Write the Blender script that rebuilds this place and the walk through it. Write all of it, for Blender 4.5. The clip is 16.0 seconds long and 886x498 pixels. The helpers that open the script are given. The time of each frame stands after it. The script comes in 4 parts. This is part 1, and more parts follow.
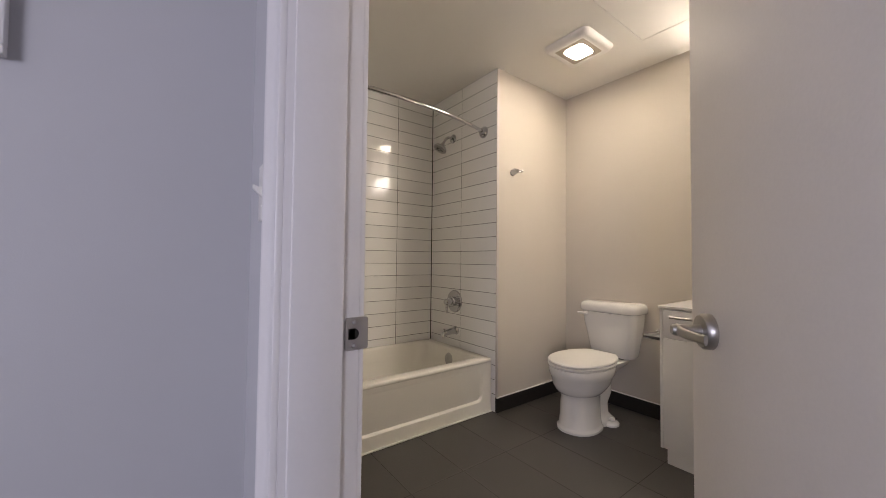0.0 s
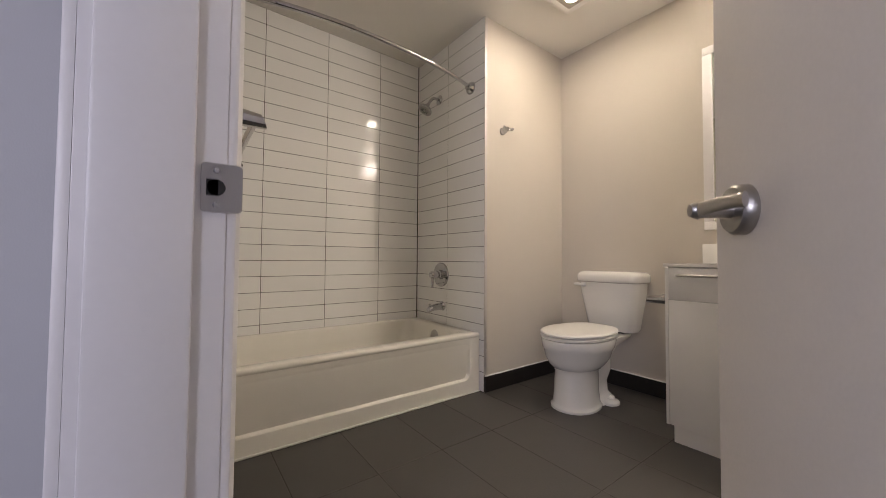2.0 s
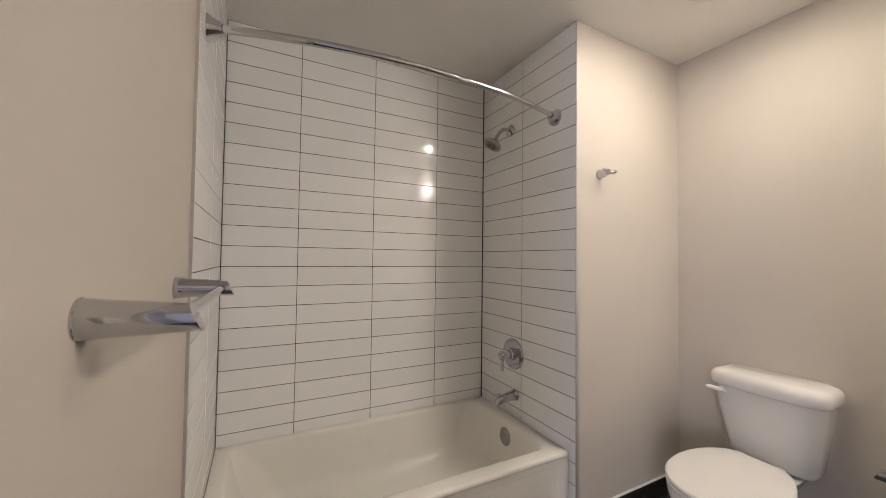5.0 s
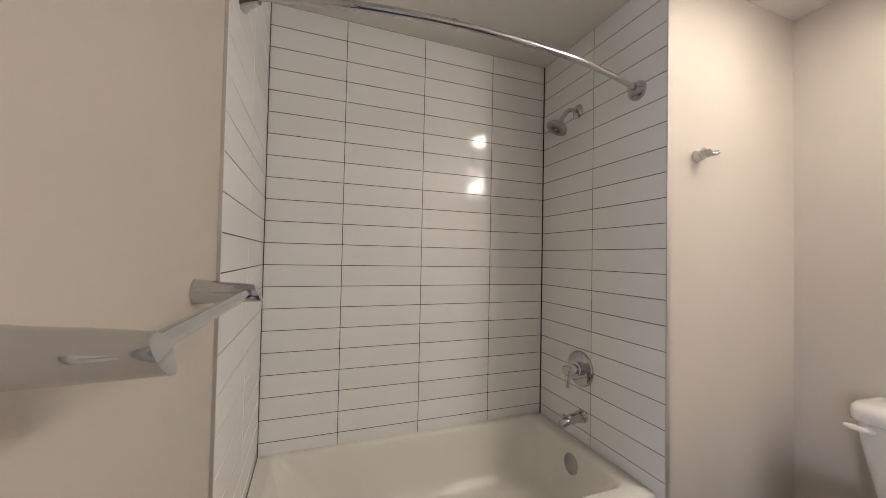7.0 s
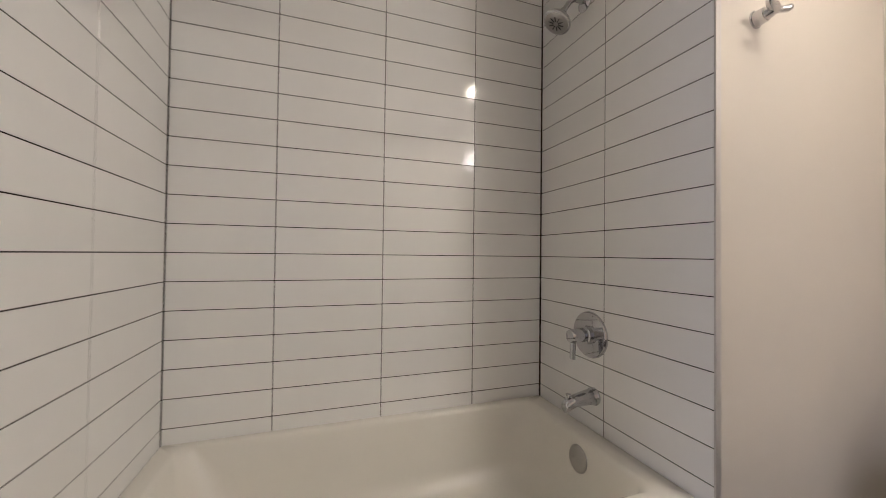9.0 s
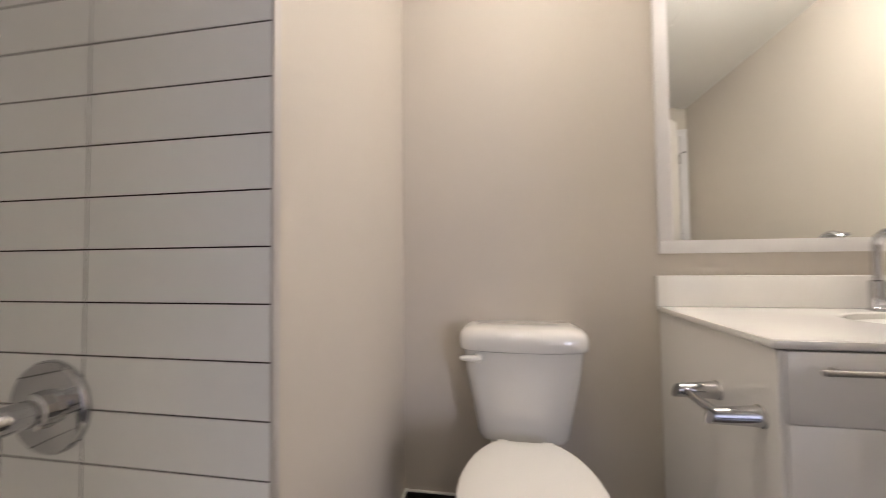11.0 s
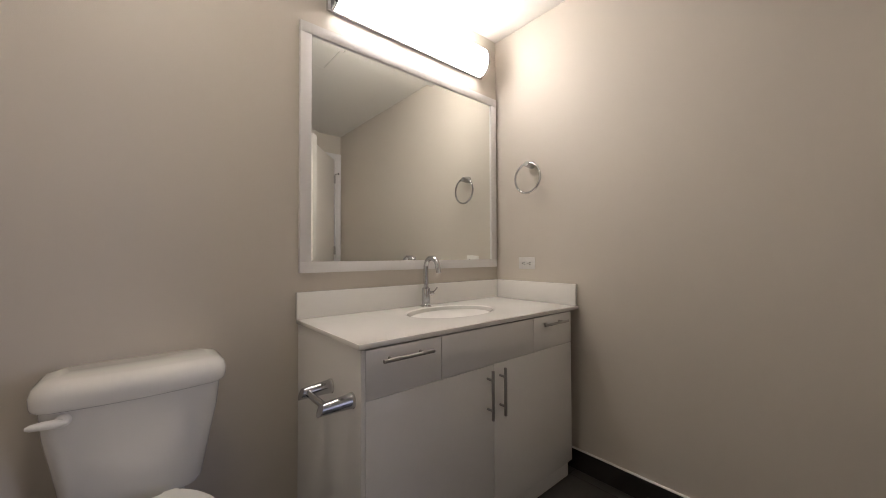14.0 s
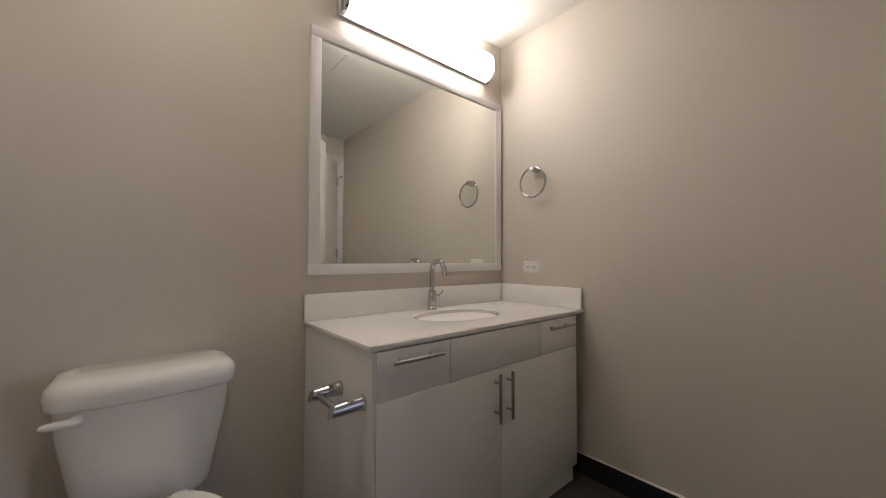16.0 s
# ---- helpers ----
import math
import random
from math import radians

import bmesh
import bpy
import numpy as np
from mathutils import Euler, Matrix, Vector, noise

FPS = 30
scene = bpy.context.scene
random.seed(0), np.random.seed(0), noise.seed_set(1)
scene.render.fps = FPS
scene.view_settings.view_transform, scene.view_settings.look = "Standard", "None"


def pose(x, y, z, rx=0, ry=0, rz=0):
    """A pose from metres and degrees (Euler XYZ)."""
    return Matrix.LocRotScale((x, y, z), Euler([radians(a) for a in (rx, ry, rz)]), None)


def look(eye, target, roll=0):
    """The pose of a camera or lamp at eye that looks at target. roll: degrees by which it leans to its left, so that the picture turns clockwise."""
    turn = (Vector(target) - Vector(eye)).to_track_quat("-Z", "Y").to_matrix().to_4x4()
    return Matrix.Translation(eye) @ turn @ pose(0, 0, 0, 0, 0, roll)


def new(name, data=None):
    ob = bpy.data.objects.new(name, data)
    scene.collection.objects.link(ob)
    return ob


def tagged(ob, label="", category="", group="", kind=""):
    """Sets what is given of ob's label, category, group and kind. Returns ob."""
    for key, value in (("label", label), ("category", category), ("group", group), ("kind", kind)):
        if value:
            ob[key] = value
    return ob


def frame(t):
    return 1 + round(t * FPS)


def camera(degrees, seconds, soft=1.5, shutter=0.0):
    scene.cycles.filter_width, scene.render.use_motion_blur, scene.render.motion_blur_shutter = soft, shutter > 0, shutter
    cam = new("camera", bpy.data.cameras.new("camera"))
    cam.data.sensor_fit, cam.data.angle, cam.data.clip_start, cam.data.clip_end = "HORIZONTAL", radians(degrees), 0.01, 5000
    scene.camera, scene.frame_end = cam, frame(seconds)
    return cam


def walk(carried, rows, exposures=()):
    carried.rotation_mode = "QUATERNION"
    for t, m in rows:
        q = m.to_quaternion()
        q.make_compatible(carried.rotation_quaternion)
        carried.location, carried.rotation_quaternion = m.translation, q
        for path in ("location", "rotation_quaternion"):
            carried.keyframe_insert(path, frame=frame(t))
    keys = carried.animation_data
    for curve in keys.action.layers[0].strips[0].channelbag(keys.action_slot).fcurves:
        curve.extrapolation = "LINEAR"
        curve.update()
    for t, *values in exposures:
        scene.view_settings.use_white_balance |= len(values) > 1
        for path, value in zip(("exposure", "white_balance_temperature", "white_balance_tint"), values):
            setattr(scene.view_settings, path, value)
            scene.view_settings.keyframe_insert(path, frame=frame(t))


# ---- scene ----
cam = camera(102.6, 16.0, soft=0.8, shutter=0.3)
PATH = [
    (0, (0.832, 0.419, 1.158), (2.03, 2.019, 1.218), 0.6),
    (0.5, (0.908, 0.487, 1.039), (2.11, 2.084, 1.094), 0.4),
    (1, (0.993, 0.547, 0.881), (2.198, 2.142, 0.936), 0.4),
    (1.5, (1.045, 0.532, 0.83), (2.246, 2.13, 0.891), 0.3),
    (2, (1.079, 0.539, 0.915), (2.274, 2.141, 0.976), 0.4),
    (2.5, (1.075, 0.575, 1.046), (2.261, 2.185, 1.108), 0.5),
    (3, (1.103, 0.636, 1.187), (2.253, 2.271, 1.248), 0.7),
    (3.5, (1.154, 0.748, 1.288), (2.26, 2.413, 1.342), 0.7),
    (4, (1.2, 0.849, 1.329), (2.266, 2.54, 1.392), 0.8),
    (4.5, (1.259, 0.928, 1.339), (2.27, 2.653, 1.401), 0.8),
    (5, (1.343, 1.039, 1.393), (2.258, 2.817, 1.45), 0.7),
    (5.2, (1.355, 1.078, 1.423), (2.231, 2.875, 1.459), 0.5),
    (7.3, (1.403, 1.315, 1.381), (2.055, 3.205, 1.434), 1.0),
    (7.5, (1.431, 1.353, 1.347), (2.056, 3.252, 1.408), 0.8),
    (8, (1.498, 1.443, 1.177), (2.054, 3.363, 1.239), 0.7),
    (8.2, (1.54, 1.445, 1.167), (2.045, 3.38, 1.207), 0.4),
    (10.3, (2.077, 2.005, 1.048), (3.635, 3.256, 1.130), 0.1),
    (10.5, (2.141, 1.982, 1.064), (3.873, 2.978, 1.151), -0.3),
    (10.8, (2.176, 1.951, 1.083), (4.080, 2.563, 1.150), -0.4),
    (11, (2.188, 1.929, 1.091), (4.16, 2.256, 1.156), -0.6),
    (11.5, (2.135, 1.887, 1.105), (4.085, 1.445, 1.14), -0.4),
    (12, (2.092, 1.863, 1.115), (3.848, 0.905, 1.143), -0.4),
    (12.5, (2.076, 1.845, 1.127), (3.693, 0.669, 1.164), -0.5),
    (13, (2.076, 1.849, 1.131), (3.626, 0.586, 1.166), -0.4),
    (13.5, (2.065, 1.854, 1.154), (3.603, 0.576, 1.193), -0.3),
    (14, (2.07, 1.853, 1.184), (3.6, 0.565, 1.222), -0.2),
    (14.5, (2.085, 1.866, 1.243), (3.61, 0.573, 1.282), -0.0),
    (15, (2.092, 1.869, 1.341), (3.616, 0.574, 1.382), -0.0),
    (15.5, (2.097, 1.872, 1.318), (3.622, 0.578, 1.368), 0.0),
    (16, (2.091, 1.89, 1.181), (3.615, 0.597, 1.24), 0.2),
]
walk(cam, [(t, look(eye, target, roll)) for t, eye, target, roll in PATH],
     [(0, 0.55, 7050, 10), (2, 0.57, 7000, 10), (3.5, 0.61, 6750, 10), (5, 0.66, 6550, 10), (8.2, 0.64, 6500, 10), (10.5, 0.81, 6450, 10), (11, 0.75, 6450, 10), (12, 0.12, 6450, 10), (13, 0.0, 6450, 10), (14.5, -0.08, 6450, 10), (15.2, -0.17, 6450, 10), (16, -0.24, 6500, 10)])

HALL_SOUTH = -1.3

# ---- light ----
world = bpy.data.worlds.new("sky")
world.use_nodes = True
scene.world = world
sky = world.node_tree.nodes.new("ShaderNodeTexSky")
sky.sky_type, sky.sun_disc = "NISHITA", False
sky.sun_elevation, sky.sun_rotation = radians(35), radians(200)
world.node_tree.links.new(sky.outputs["Color"], world.node_tree.nodes["Background"].inputs["Color"])
world.node_tree.nodes["Background"].inputs["Strength"].default_value = 0.1
sun = new("sun", bpy.data.lights.new("sun", "SUN"))
sun.data.energy, sun.data.angle, sun.data.color = 2.0, radians(0.6), (1.0, 0.95, 0.88)
sun.rotation_euler = (radians(55), 0, radians(20))
FAN_LIGHT, VANITY_LIGHT, WINDOW_LIGHT = 80.0, 20.0, 66.0
daylight = new("window_daylight", bpy.data.lights.new("window_daylight", "AREA"))
daylight.data.shape, daylight.data.size, daylight.data.size_y = "RECTANGLE", 1.5, 1.3
daylight.data.energy, daylight.data.color = WINDOW_LIGHT, (0.75, 0.765, 1.0)
daylight.matrix_world = look((-2.0, HALL_SOUTH + 0.02, 1.5), (-2.0, 0.2, 1.45))


# ---- materials ----
def material(name, colour, rough=0.5, metal=0.0, vary=0.06, scale=3.0, bump=0.0, bump_scale=200.0, coat=0.0, random_vary=0.0, rough_vary=0.0, grain=0.03):
    """A surface with large blotches, a fine grain, a small relief and uneven gloss."""
    m = bpy.data.materials.new(name)
    m.use_nodes = True
    n, l = m.node_tree.nodes, m.node_tree.links
    b = n["Principled BSDF"]
    b.inputs["Roughness"].default_value, b.inputs["Metallic"].default_value = rough, metal
    b.inputs["Coat Weight"].default_value = coat
    b.inputs["Coat Roughness"].default_value = 0.08
    co = n.new("ShaderNodeTexCoord")
    big, fine = n.new("ShaderNodeTexNoise"), n.new("ShaderNodeTexNoise")
    big.inputs["Scale"].default_value, big.inputs["Detail"].default_value = scale, 5
    fine.inputs["Scale"].default_value, fine.inputs["Detail"].default_value = bump_scale, 3
    geo = n.new("ShaderNodeNewGeometry")
    l.new(geo.outputs["Position"], big.inputs["Vector"])
    l.new(geo.outputs["Position"], fine.inputs["Vector"])
    total = n.new("ShaderNodeMath")
    total.operation = "MULTIPLY_ADD"
    total.inputs[1].default_value, total.inputs[2].default_value = 2 * vary, 1 - vary
    l.new(big.outputs["Fac"], total.inputs[0])
    second = n.new("ShaderNodeMath")
    second.operation = "MULTIPLY_ADD"
    second.inputs[1].default_value = 2 * grain
    l.new(fine.outputs["Fac"], second.inputs[0])
    l.new(total.outputs[0], second.inputs[2])
    last = second
    if random_vary:
        info, third = n.new("ShaderNodeObjectInfo"), n.new("ShaderNodeMath")
        third.operation = "MULTIPLY_ADD"
        third.inputs[1].default_value = random_vary
        l.new(info.outputs["Random"], third.inputs[0])
        l.new(last.outputs[0], third.inputs[2])
        last = third
    mix = n.new("ShaderNodeVectorMath")
    mix.operation = "SCALE"
    mix.inputs[0].default_value = colour
    l.new(last.outputs[0], mix.inputs["Scale"])
    l.new(mix.outputs[0], b.inputs["Base Color"])
    if rough_vary:
        r = n.new("ShaderNodeMath")
        r.operation = "MULTIPLY_ADD"
        r.inputs[1].default_value, r.inputs[2].default_value = 2 * rough_vary, rough - rough_vary
        l.new(big.outputs["Fac"], r.inputs[0])
        l.new(r.outputs[0], b.inputs["Roughness"])
    if bump:
        bp = n.new("ShaderNodeBump")
        bp.inputs["Strength"].default_value, bp.inputs["Distance"].default_value = bump, 0.002
        l.new(fine.outputs["Fac"], bp.inputs["Height"])
        l.new(bp.outputs["Normal"], b.inputs["Normal"])
    return m


def glowing(name, colour, strength):
    m = bpy.data.materials.new(name)
    m.use_nodes = True
    b = m.node_tree.nodes["Principled BSDF"]
    b.inputs["Base Color"].default_value = (0.8, 0.8, 0.78, 1)
    b.inputs["Roughness"].default_value = 0.4
    b.inputs["Emission Color"].default_value = (*colour, 1)
    b.inputs["Emission Strength"].default_value = strength
    return m


PAINT = material("greige_wall_paint", (0.595, 0.543, 0.477), 0.62, vary=0.04, scale=1.5, bump=0.12, bump_scale=350, grain=0.02)
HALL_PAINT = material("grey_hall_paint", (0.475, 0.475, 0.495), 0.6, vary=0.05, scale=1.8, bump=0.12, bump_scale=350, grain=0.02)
CEILING_PAINT = material("white_ceiling_paint", (0.79, 0.765, 0.72), 0.75, vary=0.03, scale=1.2, bump=0.15, bump_scale=300, grain=0.02)
TRIM_PAINT = material("white_trim_paint", (0.72, 0.70, 0.70), 0.38, vary=0.04, scale=4, bump=0.06, bump_scale=90, grain=0.02)
DOOR_PAINT = material("door_paint", (0.83, 0.79, 0.75), 0.62, vary=0.04, scale=2.5, bump=0.12, bump_scale=160, grain=0.03)
TILE = material("glazed_white_tile", (0.875, 0.87, 0.855), 0.10, vary=0.02, scale=5, bump=0.03, bump_scale=25, random_vary=0.05, grain=0.01)
GROUT = material("dark_grout", (0.022, 0.016, 0.013), 0.9, vary=0.35, scale=9, bump=0.3, bump_scale=500)
FLOOR_TILE = material("charcoal_porcelain_tile", (0.058, 0.0535, 0.0495), 0.46, vary=0.18, scale=5, bump=0.25, bump_scale=120, random_vary=0.12, rough_vary=0.08, grain=0.15)
FLOOR_GROUT = material("grey_floor_grout", (0.05, 0.045, 0.041), 0.9, vary=0.2, scale=20, bump=0.3, bump_scale=400)
BASEBOARD = material("dark_tile_baseboard", (0.018, 0.015, 0.0135), 0.4, vary=0.2, scale=8, bump=0.15, bump_scale=120, grain=0.1)
CAULK = material("white_caulk", (0.80, 0.78, 0.74), 0.5, vary=0.06, scale=30)
ENAMEL = material("white_tub_enamel", (0.82, 0.795, 0.73), 0.24, vary=0.02, scale=3, coat=0.1, grain=0.01)
CERAMIC = material("white_vitreous_china", (0.78, 0.76, 0.72), 0.09, vary=0.015, scale=4, coat=0.5, grain=0.01)
SEAT_PLASTIC = material("white_seat_plastic", (0.80, 0.78, 0.74), 0.28, vary=0.015, scale=6, grain=0.01)
LAMINATE = material("glossy_white_laminate", (0.86, 0.845, 0.82), 0.16, vary=0.02, scale=3, bump=0.02, bump_scale=40, grain=0.01)
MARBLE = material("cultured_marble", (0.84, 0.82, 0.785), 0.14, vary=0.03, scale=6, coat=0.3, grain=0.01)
# greyer than the countertop: the bowl's inner shade is put into this colour
SHADED_BOWL = material("shaded_off_white_sink", (0.55, 0.536, 0.50), 0.12, vary=0.03, scale=8, coat=0.3, grain=0.01)
CHROME = material("chrome", (0.56, 0.56, 0.575), 0.06, 1.0, vary=0.03, scale=20, grain=0.01)
NICKEL = material("brushed_nickel", (0.42, 0.405, 0.39), 0.32, 1.0, vary=0.06, scale=30, bump=0.1, bump_scale=500)
DARK = material("dark_recess", (0.012, 0.011, 0.01), 0.6)
GRILLE = material("tan_plastic_grille", (0.40, 0.35, 0.29), 0.5, vary=0.05, scale=20)
PLATE = material("white_plate_plastic", (0.76, 0.74, 0.71), 0.3, vary=0.01, scale=8, grain=0.01)
MIRROR = material("mirror_silver", (0.92, 0.94, 0.915), 0.0, 1.0, vary=0.0, grain=0.0)
TRIM_METAL = material("satin_edge_trim", (0.58, 0.55, 0.53), 0.35, 0.6, vary=0.05, scale=12)
WHITE_FRAME = material("white_lacquer", (0.76, 0.74, 0.73), 0.3, vary=0.02, scale=4, grain=0.01)
PICTURE = material("grey_blue_print", (0.16, 0.2, 0.27), 0.3, vary=0.4, scale=14)
FAN_GLOW = glowing("fan_lens_glow", (1.0, 0.895, 0.77), FAN_LIGHT)
BAR_GLOW = glowing("vanity_diffuser_glow", (1.0, 0.925, 0.88), VANITY_LIGHT)


# ---- building blocks ----
def thing(name, place=(0, 0, 0), turn=0, label="", category="", group="", kind=""):
    ob = new(name)
    ob.empty_display_size = 0.05
    ob.matrix_basis = pose(*place, 0, 0, turn)
    return tagged(ob, label, category, group, kind)


def finish(bm, name, mat, smooth=40):
    me = bpy.data.meshes.new(name)
    bmesh.ops.recalc_face_normals(bm, faces=bm.faces)
    bm.to_mesh(me)
    bm.free()
    me.materials.append(mat)
    if smooth:
        for p in me.polygons:
            # broad faces square to the axes stay flat, so that rounded edges do not bend their shading
            p.use_smooth = not (max(abs(c) for c in p.normal) > 0.99995 and p.area > 0.0004)
        me.set_sharp_from_angle(angle=radians(smooth))
    return me


def part(name, bm, mat, parent=None, label="", smooth=40):
    ob = new(name, finish(bm, name, mat, smooth))
    ob.parent = parent
    return tagged(ob, label)


def box(x0, x1, y0, y1, z0, z1, bevel=0.0, seg=2, bm=None):
    bm = bm or bmesh.new()
    vs = [bm.verts.new((x, y, z)) for x in (x0, x1) for y in (y0, y1) for z in (z0, z1)]
    fs = [bm.faces.new([vs[i] for i in q]) for q in ((0, 1, 3, 2), (4, 6, 7, 5), (0, 4, 5, 1), (2, 3, 7, 6), (0, 2, 6, 4), (1, 5, 7, 3))]
    if bevel:
        es = {e for f in fs for e in f.edges}
        bmesh.ops.bevel(bm, geom=list(es), offset=bevel, segments=seg, profile=0.5, affect="EDGES")
    return bm


def rings(loops, bm=None, cap0=True, cap1=True):
    """Skins loops of equal length, one after the other."""
    bm = bm or bmesh.new()
    rows = [[bm.verts.new(p) for p in lp] for lp in loops]
    k = len(rows[0])
    for a, b in zip(rows, rows[1:]):
        for i in range(k):
            bm.faces.new((a[i], a[(i + 1) % k], b[(i + 1) % k], b[i]))
    if cap0:
        bm.faces.new(rows[0][::-1])
    if cap1:
        bm.faces.new(rows[-1])
    return bm


def lathe(profile, origin, axis, k=28, bm=None):
    """profile: (distance along the axis, radius)."""
    o, a = Vector(origin), Vector(axis).normalized()
    u = a.orthogonal().normalized()
    v = a.cross(u)
    return rings([[o + a * d + (u * math.cos(2 * math.pi * i / k) + v * math.sin(2 * math.pi * i / k)) * max(r, 1e-4) for i in range(k)] for d, r in profile], bm)


def tube(points, radius, k=14, bm=None, flat=1.0):
    """A round bar along points; radius is one number or one for each point; flat squeezes it upright."""
    pts = [Vector(p) for p in points]
    rs = radius if isinstance(radius, (list, tuple)) else [radius] * len(pts)
    loops, u = [], None
    for i, p in enumerate(pts):
        d = (pts[min(i + 1, len(pts) - 1)] - pts[max(i - 1, 0)]).normalized()
        if u is None:
            u = d.cross(Vector((0, 0, 1)))
            u = u.normalized() if u.length > 0.05 else d.orthogonal().normalized()
        u = (u - d * u.dot(d)).normalized()
        v = d.cross(u)
        loops.append([p + u * math.cos(2 * math.pi * j / k) * rs[i] + v * math.sin(2 * math.pi * j / k) * rs[i] * flat for j in range(k)])
    return rings(loops, bm)


def arc(centre, radius, a0, a1, n, u, v):
    c, u, v = Vector(centre), Vector(u), Vector(v)
    return [c + (u * math.cos(radians(a0 + (a1 - a0) * i / n)) + v * math.sin(radians(a0 + (a1 - a0) * i / n))) * radius for i in range(n + 1)]


def rounded(x0, x1, y0, y1, z, r, k=6):
    """A rectangle with round corners at height z."""
    out = []
    for cx, cy, a in ((x1 - r, y1 - r, 0), (x0 + r, y1 - r, 90), (x0 + r, y0 + r, 180), (x1 - r, y0 + r, 270)):
        out += [(cx + r * math.cos(radians(a + 90 * i / k)), cy + r * math.sin(radians(a + 90 * i / k)), z) for i in range(k + 1)]
    return out


def egg(z, cx, cy, front, back, half, k=40, power=2.0):
    """An egg-shaped loop, its nose towards -x."""
    out = []
    for i in range(k):
        a = 2 * math.pi * i / k
        c, s = math.cos(a), math.sin(a)
        e = 2.0 / power
        x = (back if c > 0 else front) * math.copysign(abs(c) ** e, c)
        out.append((cx + x, cy + half * math.copysign(abs(s) ** e, s), z))
    return out


# ---- plan ----
DOOR_WALL, HALL_FACE, RIGHT, FAR, CHASE_X, CHASE_Y, TUB_BACK, TOP = 1.130, 0.985, 0.0, 3.70, 2.797, 2.357, 3.226, 2.66
TILE_LEFT = 1.159
HALL_NORTH, HALL_WEST = 1.44, -3.2
OPEN_Y0, OPEN_Y1, OPEN_TOP = 0.055, 1.117, 2.385


def structure(name, bm, mat, label, smooth=0):
    return tagged(part(name, bm, mat, None, "", smooth), label, name.split("_")[0], "", "structure")


def solid(*boxes):
    bm = bmesh.new()
    for b in boxes:
        box(*b, bm=bm)
    return bm


floor = structure("floor", solid((HALL_WEST - 0.15, FAR + 0.15, HALL_SOUTH - 0.15, TUB_BACK + 0.2, -0.15, -0.0012)), FLOOR_GROUT, "charcoal porcelain tile floor with thin grey grout")
structure("ceiling", solid((HALL_WEST - 0.15, FAR + 0.15, HALL_SOUTH - 0.15, TUB_BACK + 0.2, TOP, TOP + 0.15)), CEILING_PAINT, "smooth white painted bathroom ceiling")
# the wall with the door: two stretches and the piece above the opening
# beyond the opening its face runs out of square, towards the tub
SKEW = radians(0.93)


def wall_x(y):
    """The painted face at a place along the stretch beside the tub."""
    return DOOR_WALL + math.tan(SKEW) * (y - OPEN_Y1)


door_wall = solid((HALL_FACE, DOOR_WALL, HALL_SOUTH, OPEN_Y0, 0, TOP), (HALL_FACE, DOOR_WALL, OPEN_Y0, OPEN_Y1, OPEN_TOP, TOP))
rings([[(HALL_FACE, OPEN_Y1, z), (DOOR_WALL, OPEN_Y1, z), (wall_x(2.3568), 2.3568, z), (HALL_FACE, 2.3568, z)] for z in (0, TOP)], door_wall)
box(HALL_FACE, DOOR_WALL, 2.3568, TUB_BACK + 0.2, 0, TOP, bm=door_wall)
structure("wall_door", door_wall, PAINT, "greige painted wall with the door opening and towel bar")
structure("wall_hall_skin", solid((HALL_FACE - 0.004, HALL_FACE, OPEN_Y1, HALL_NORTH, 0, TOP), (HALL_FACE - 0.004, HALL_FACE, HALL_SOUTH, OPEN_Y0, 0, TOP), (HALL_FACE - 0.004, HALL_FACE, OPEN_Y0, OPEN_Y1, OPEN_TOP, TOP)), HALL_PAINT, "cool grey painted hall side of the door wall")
structure("wall_right", solid((DOOR_WALL, FAR + 0.15, -0.15, RIGHT, 0, TOP)), PAINT, "greige painted wall beside the vanity")
structure("wall_vanity", solid((FAR, FAR + 0.15, RIGHT, CHASE_Y, 0, TOP)), PAINT, "greige painted wall behind toilet and vanity")
structure("wall_chase", solid((CHASE_X + 0.012, FAR + 0.15, CHASE_Y, TUB_BACK + 0.2, 0, TOP)), PAINT, "greige painted plumbing chase beside the tub")
structure("wall_tub", solid((DOOR_WALL, CHASE_X + 0.012, TUB_BACK + 0.012, TUB_BACK + 0.2, 0, TOP)), PAINT, "wall behind the tub")
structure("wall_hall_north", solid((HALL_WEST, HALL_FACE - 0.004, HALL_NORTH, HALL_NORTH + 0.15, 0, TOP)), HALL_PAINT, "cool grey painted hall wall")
W0, W1 = -2.75, -1.25
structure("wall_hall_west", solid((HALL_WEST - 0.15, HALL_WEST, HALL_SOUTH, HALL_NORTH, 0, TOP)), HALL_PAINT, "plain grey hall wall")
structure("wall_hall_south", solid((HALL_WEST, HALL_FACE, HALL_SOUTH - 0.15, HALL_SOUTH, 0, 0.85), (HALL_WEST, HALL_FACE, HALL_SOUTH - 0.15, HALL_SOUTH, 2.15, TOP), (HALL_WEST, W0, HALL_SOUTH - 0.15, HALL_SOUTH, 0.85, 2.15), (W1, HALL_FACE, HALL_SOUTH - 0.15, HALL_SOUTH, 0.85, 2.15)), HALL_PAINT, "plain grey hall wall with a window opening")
ground = structure("ground", solid((-400, 400, -400, 400, -0.6, -0.4)), FLOOR_GROUT, "plain grey ground outside")

# baseboards of dark tile, with a pale bead of caulk on top
BASE_H = 0.108


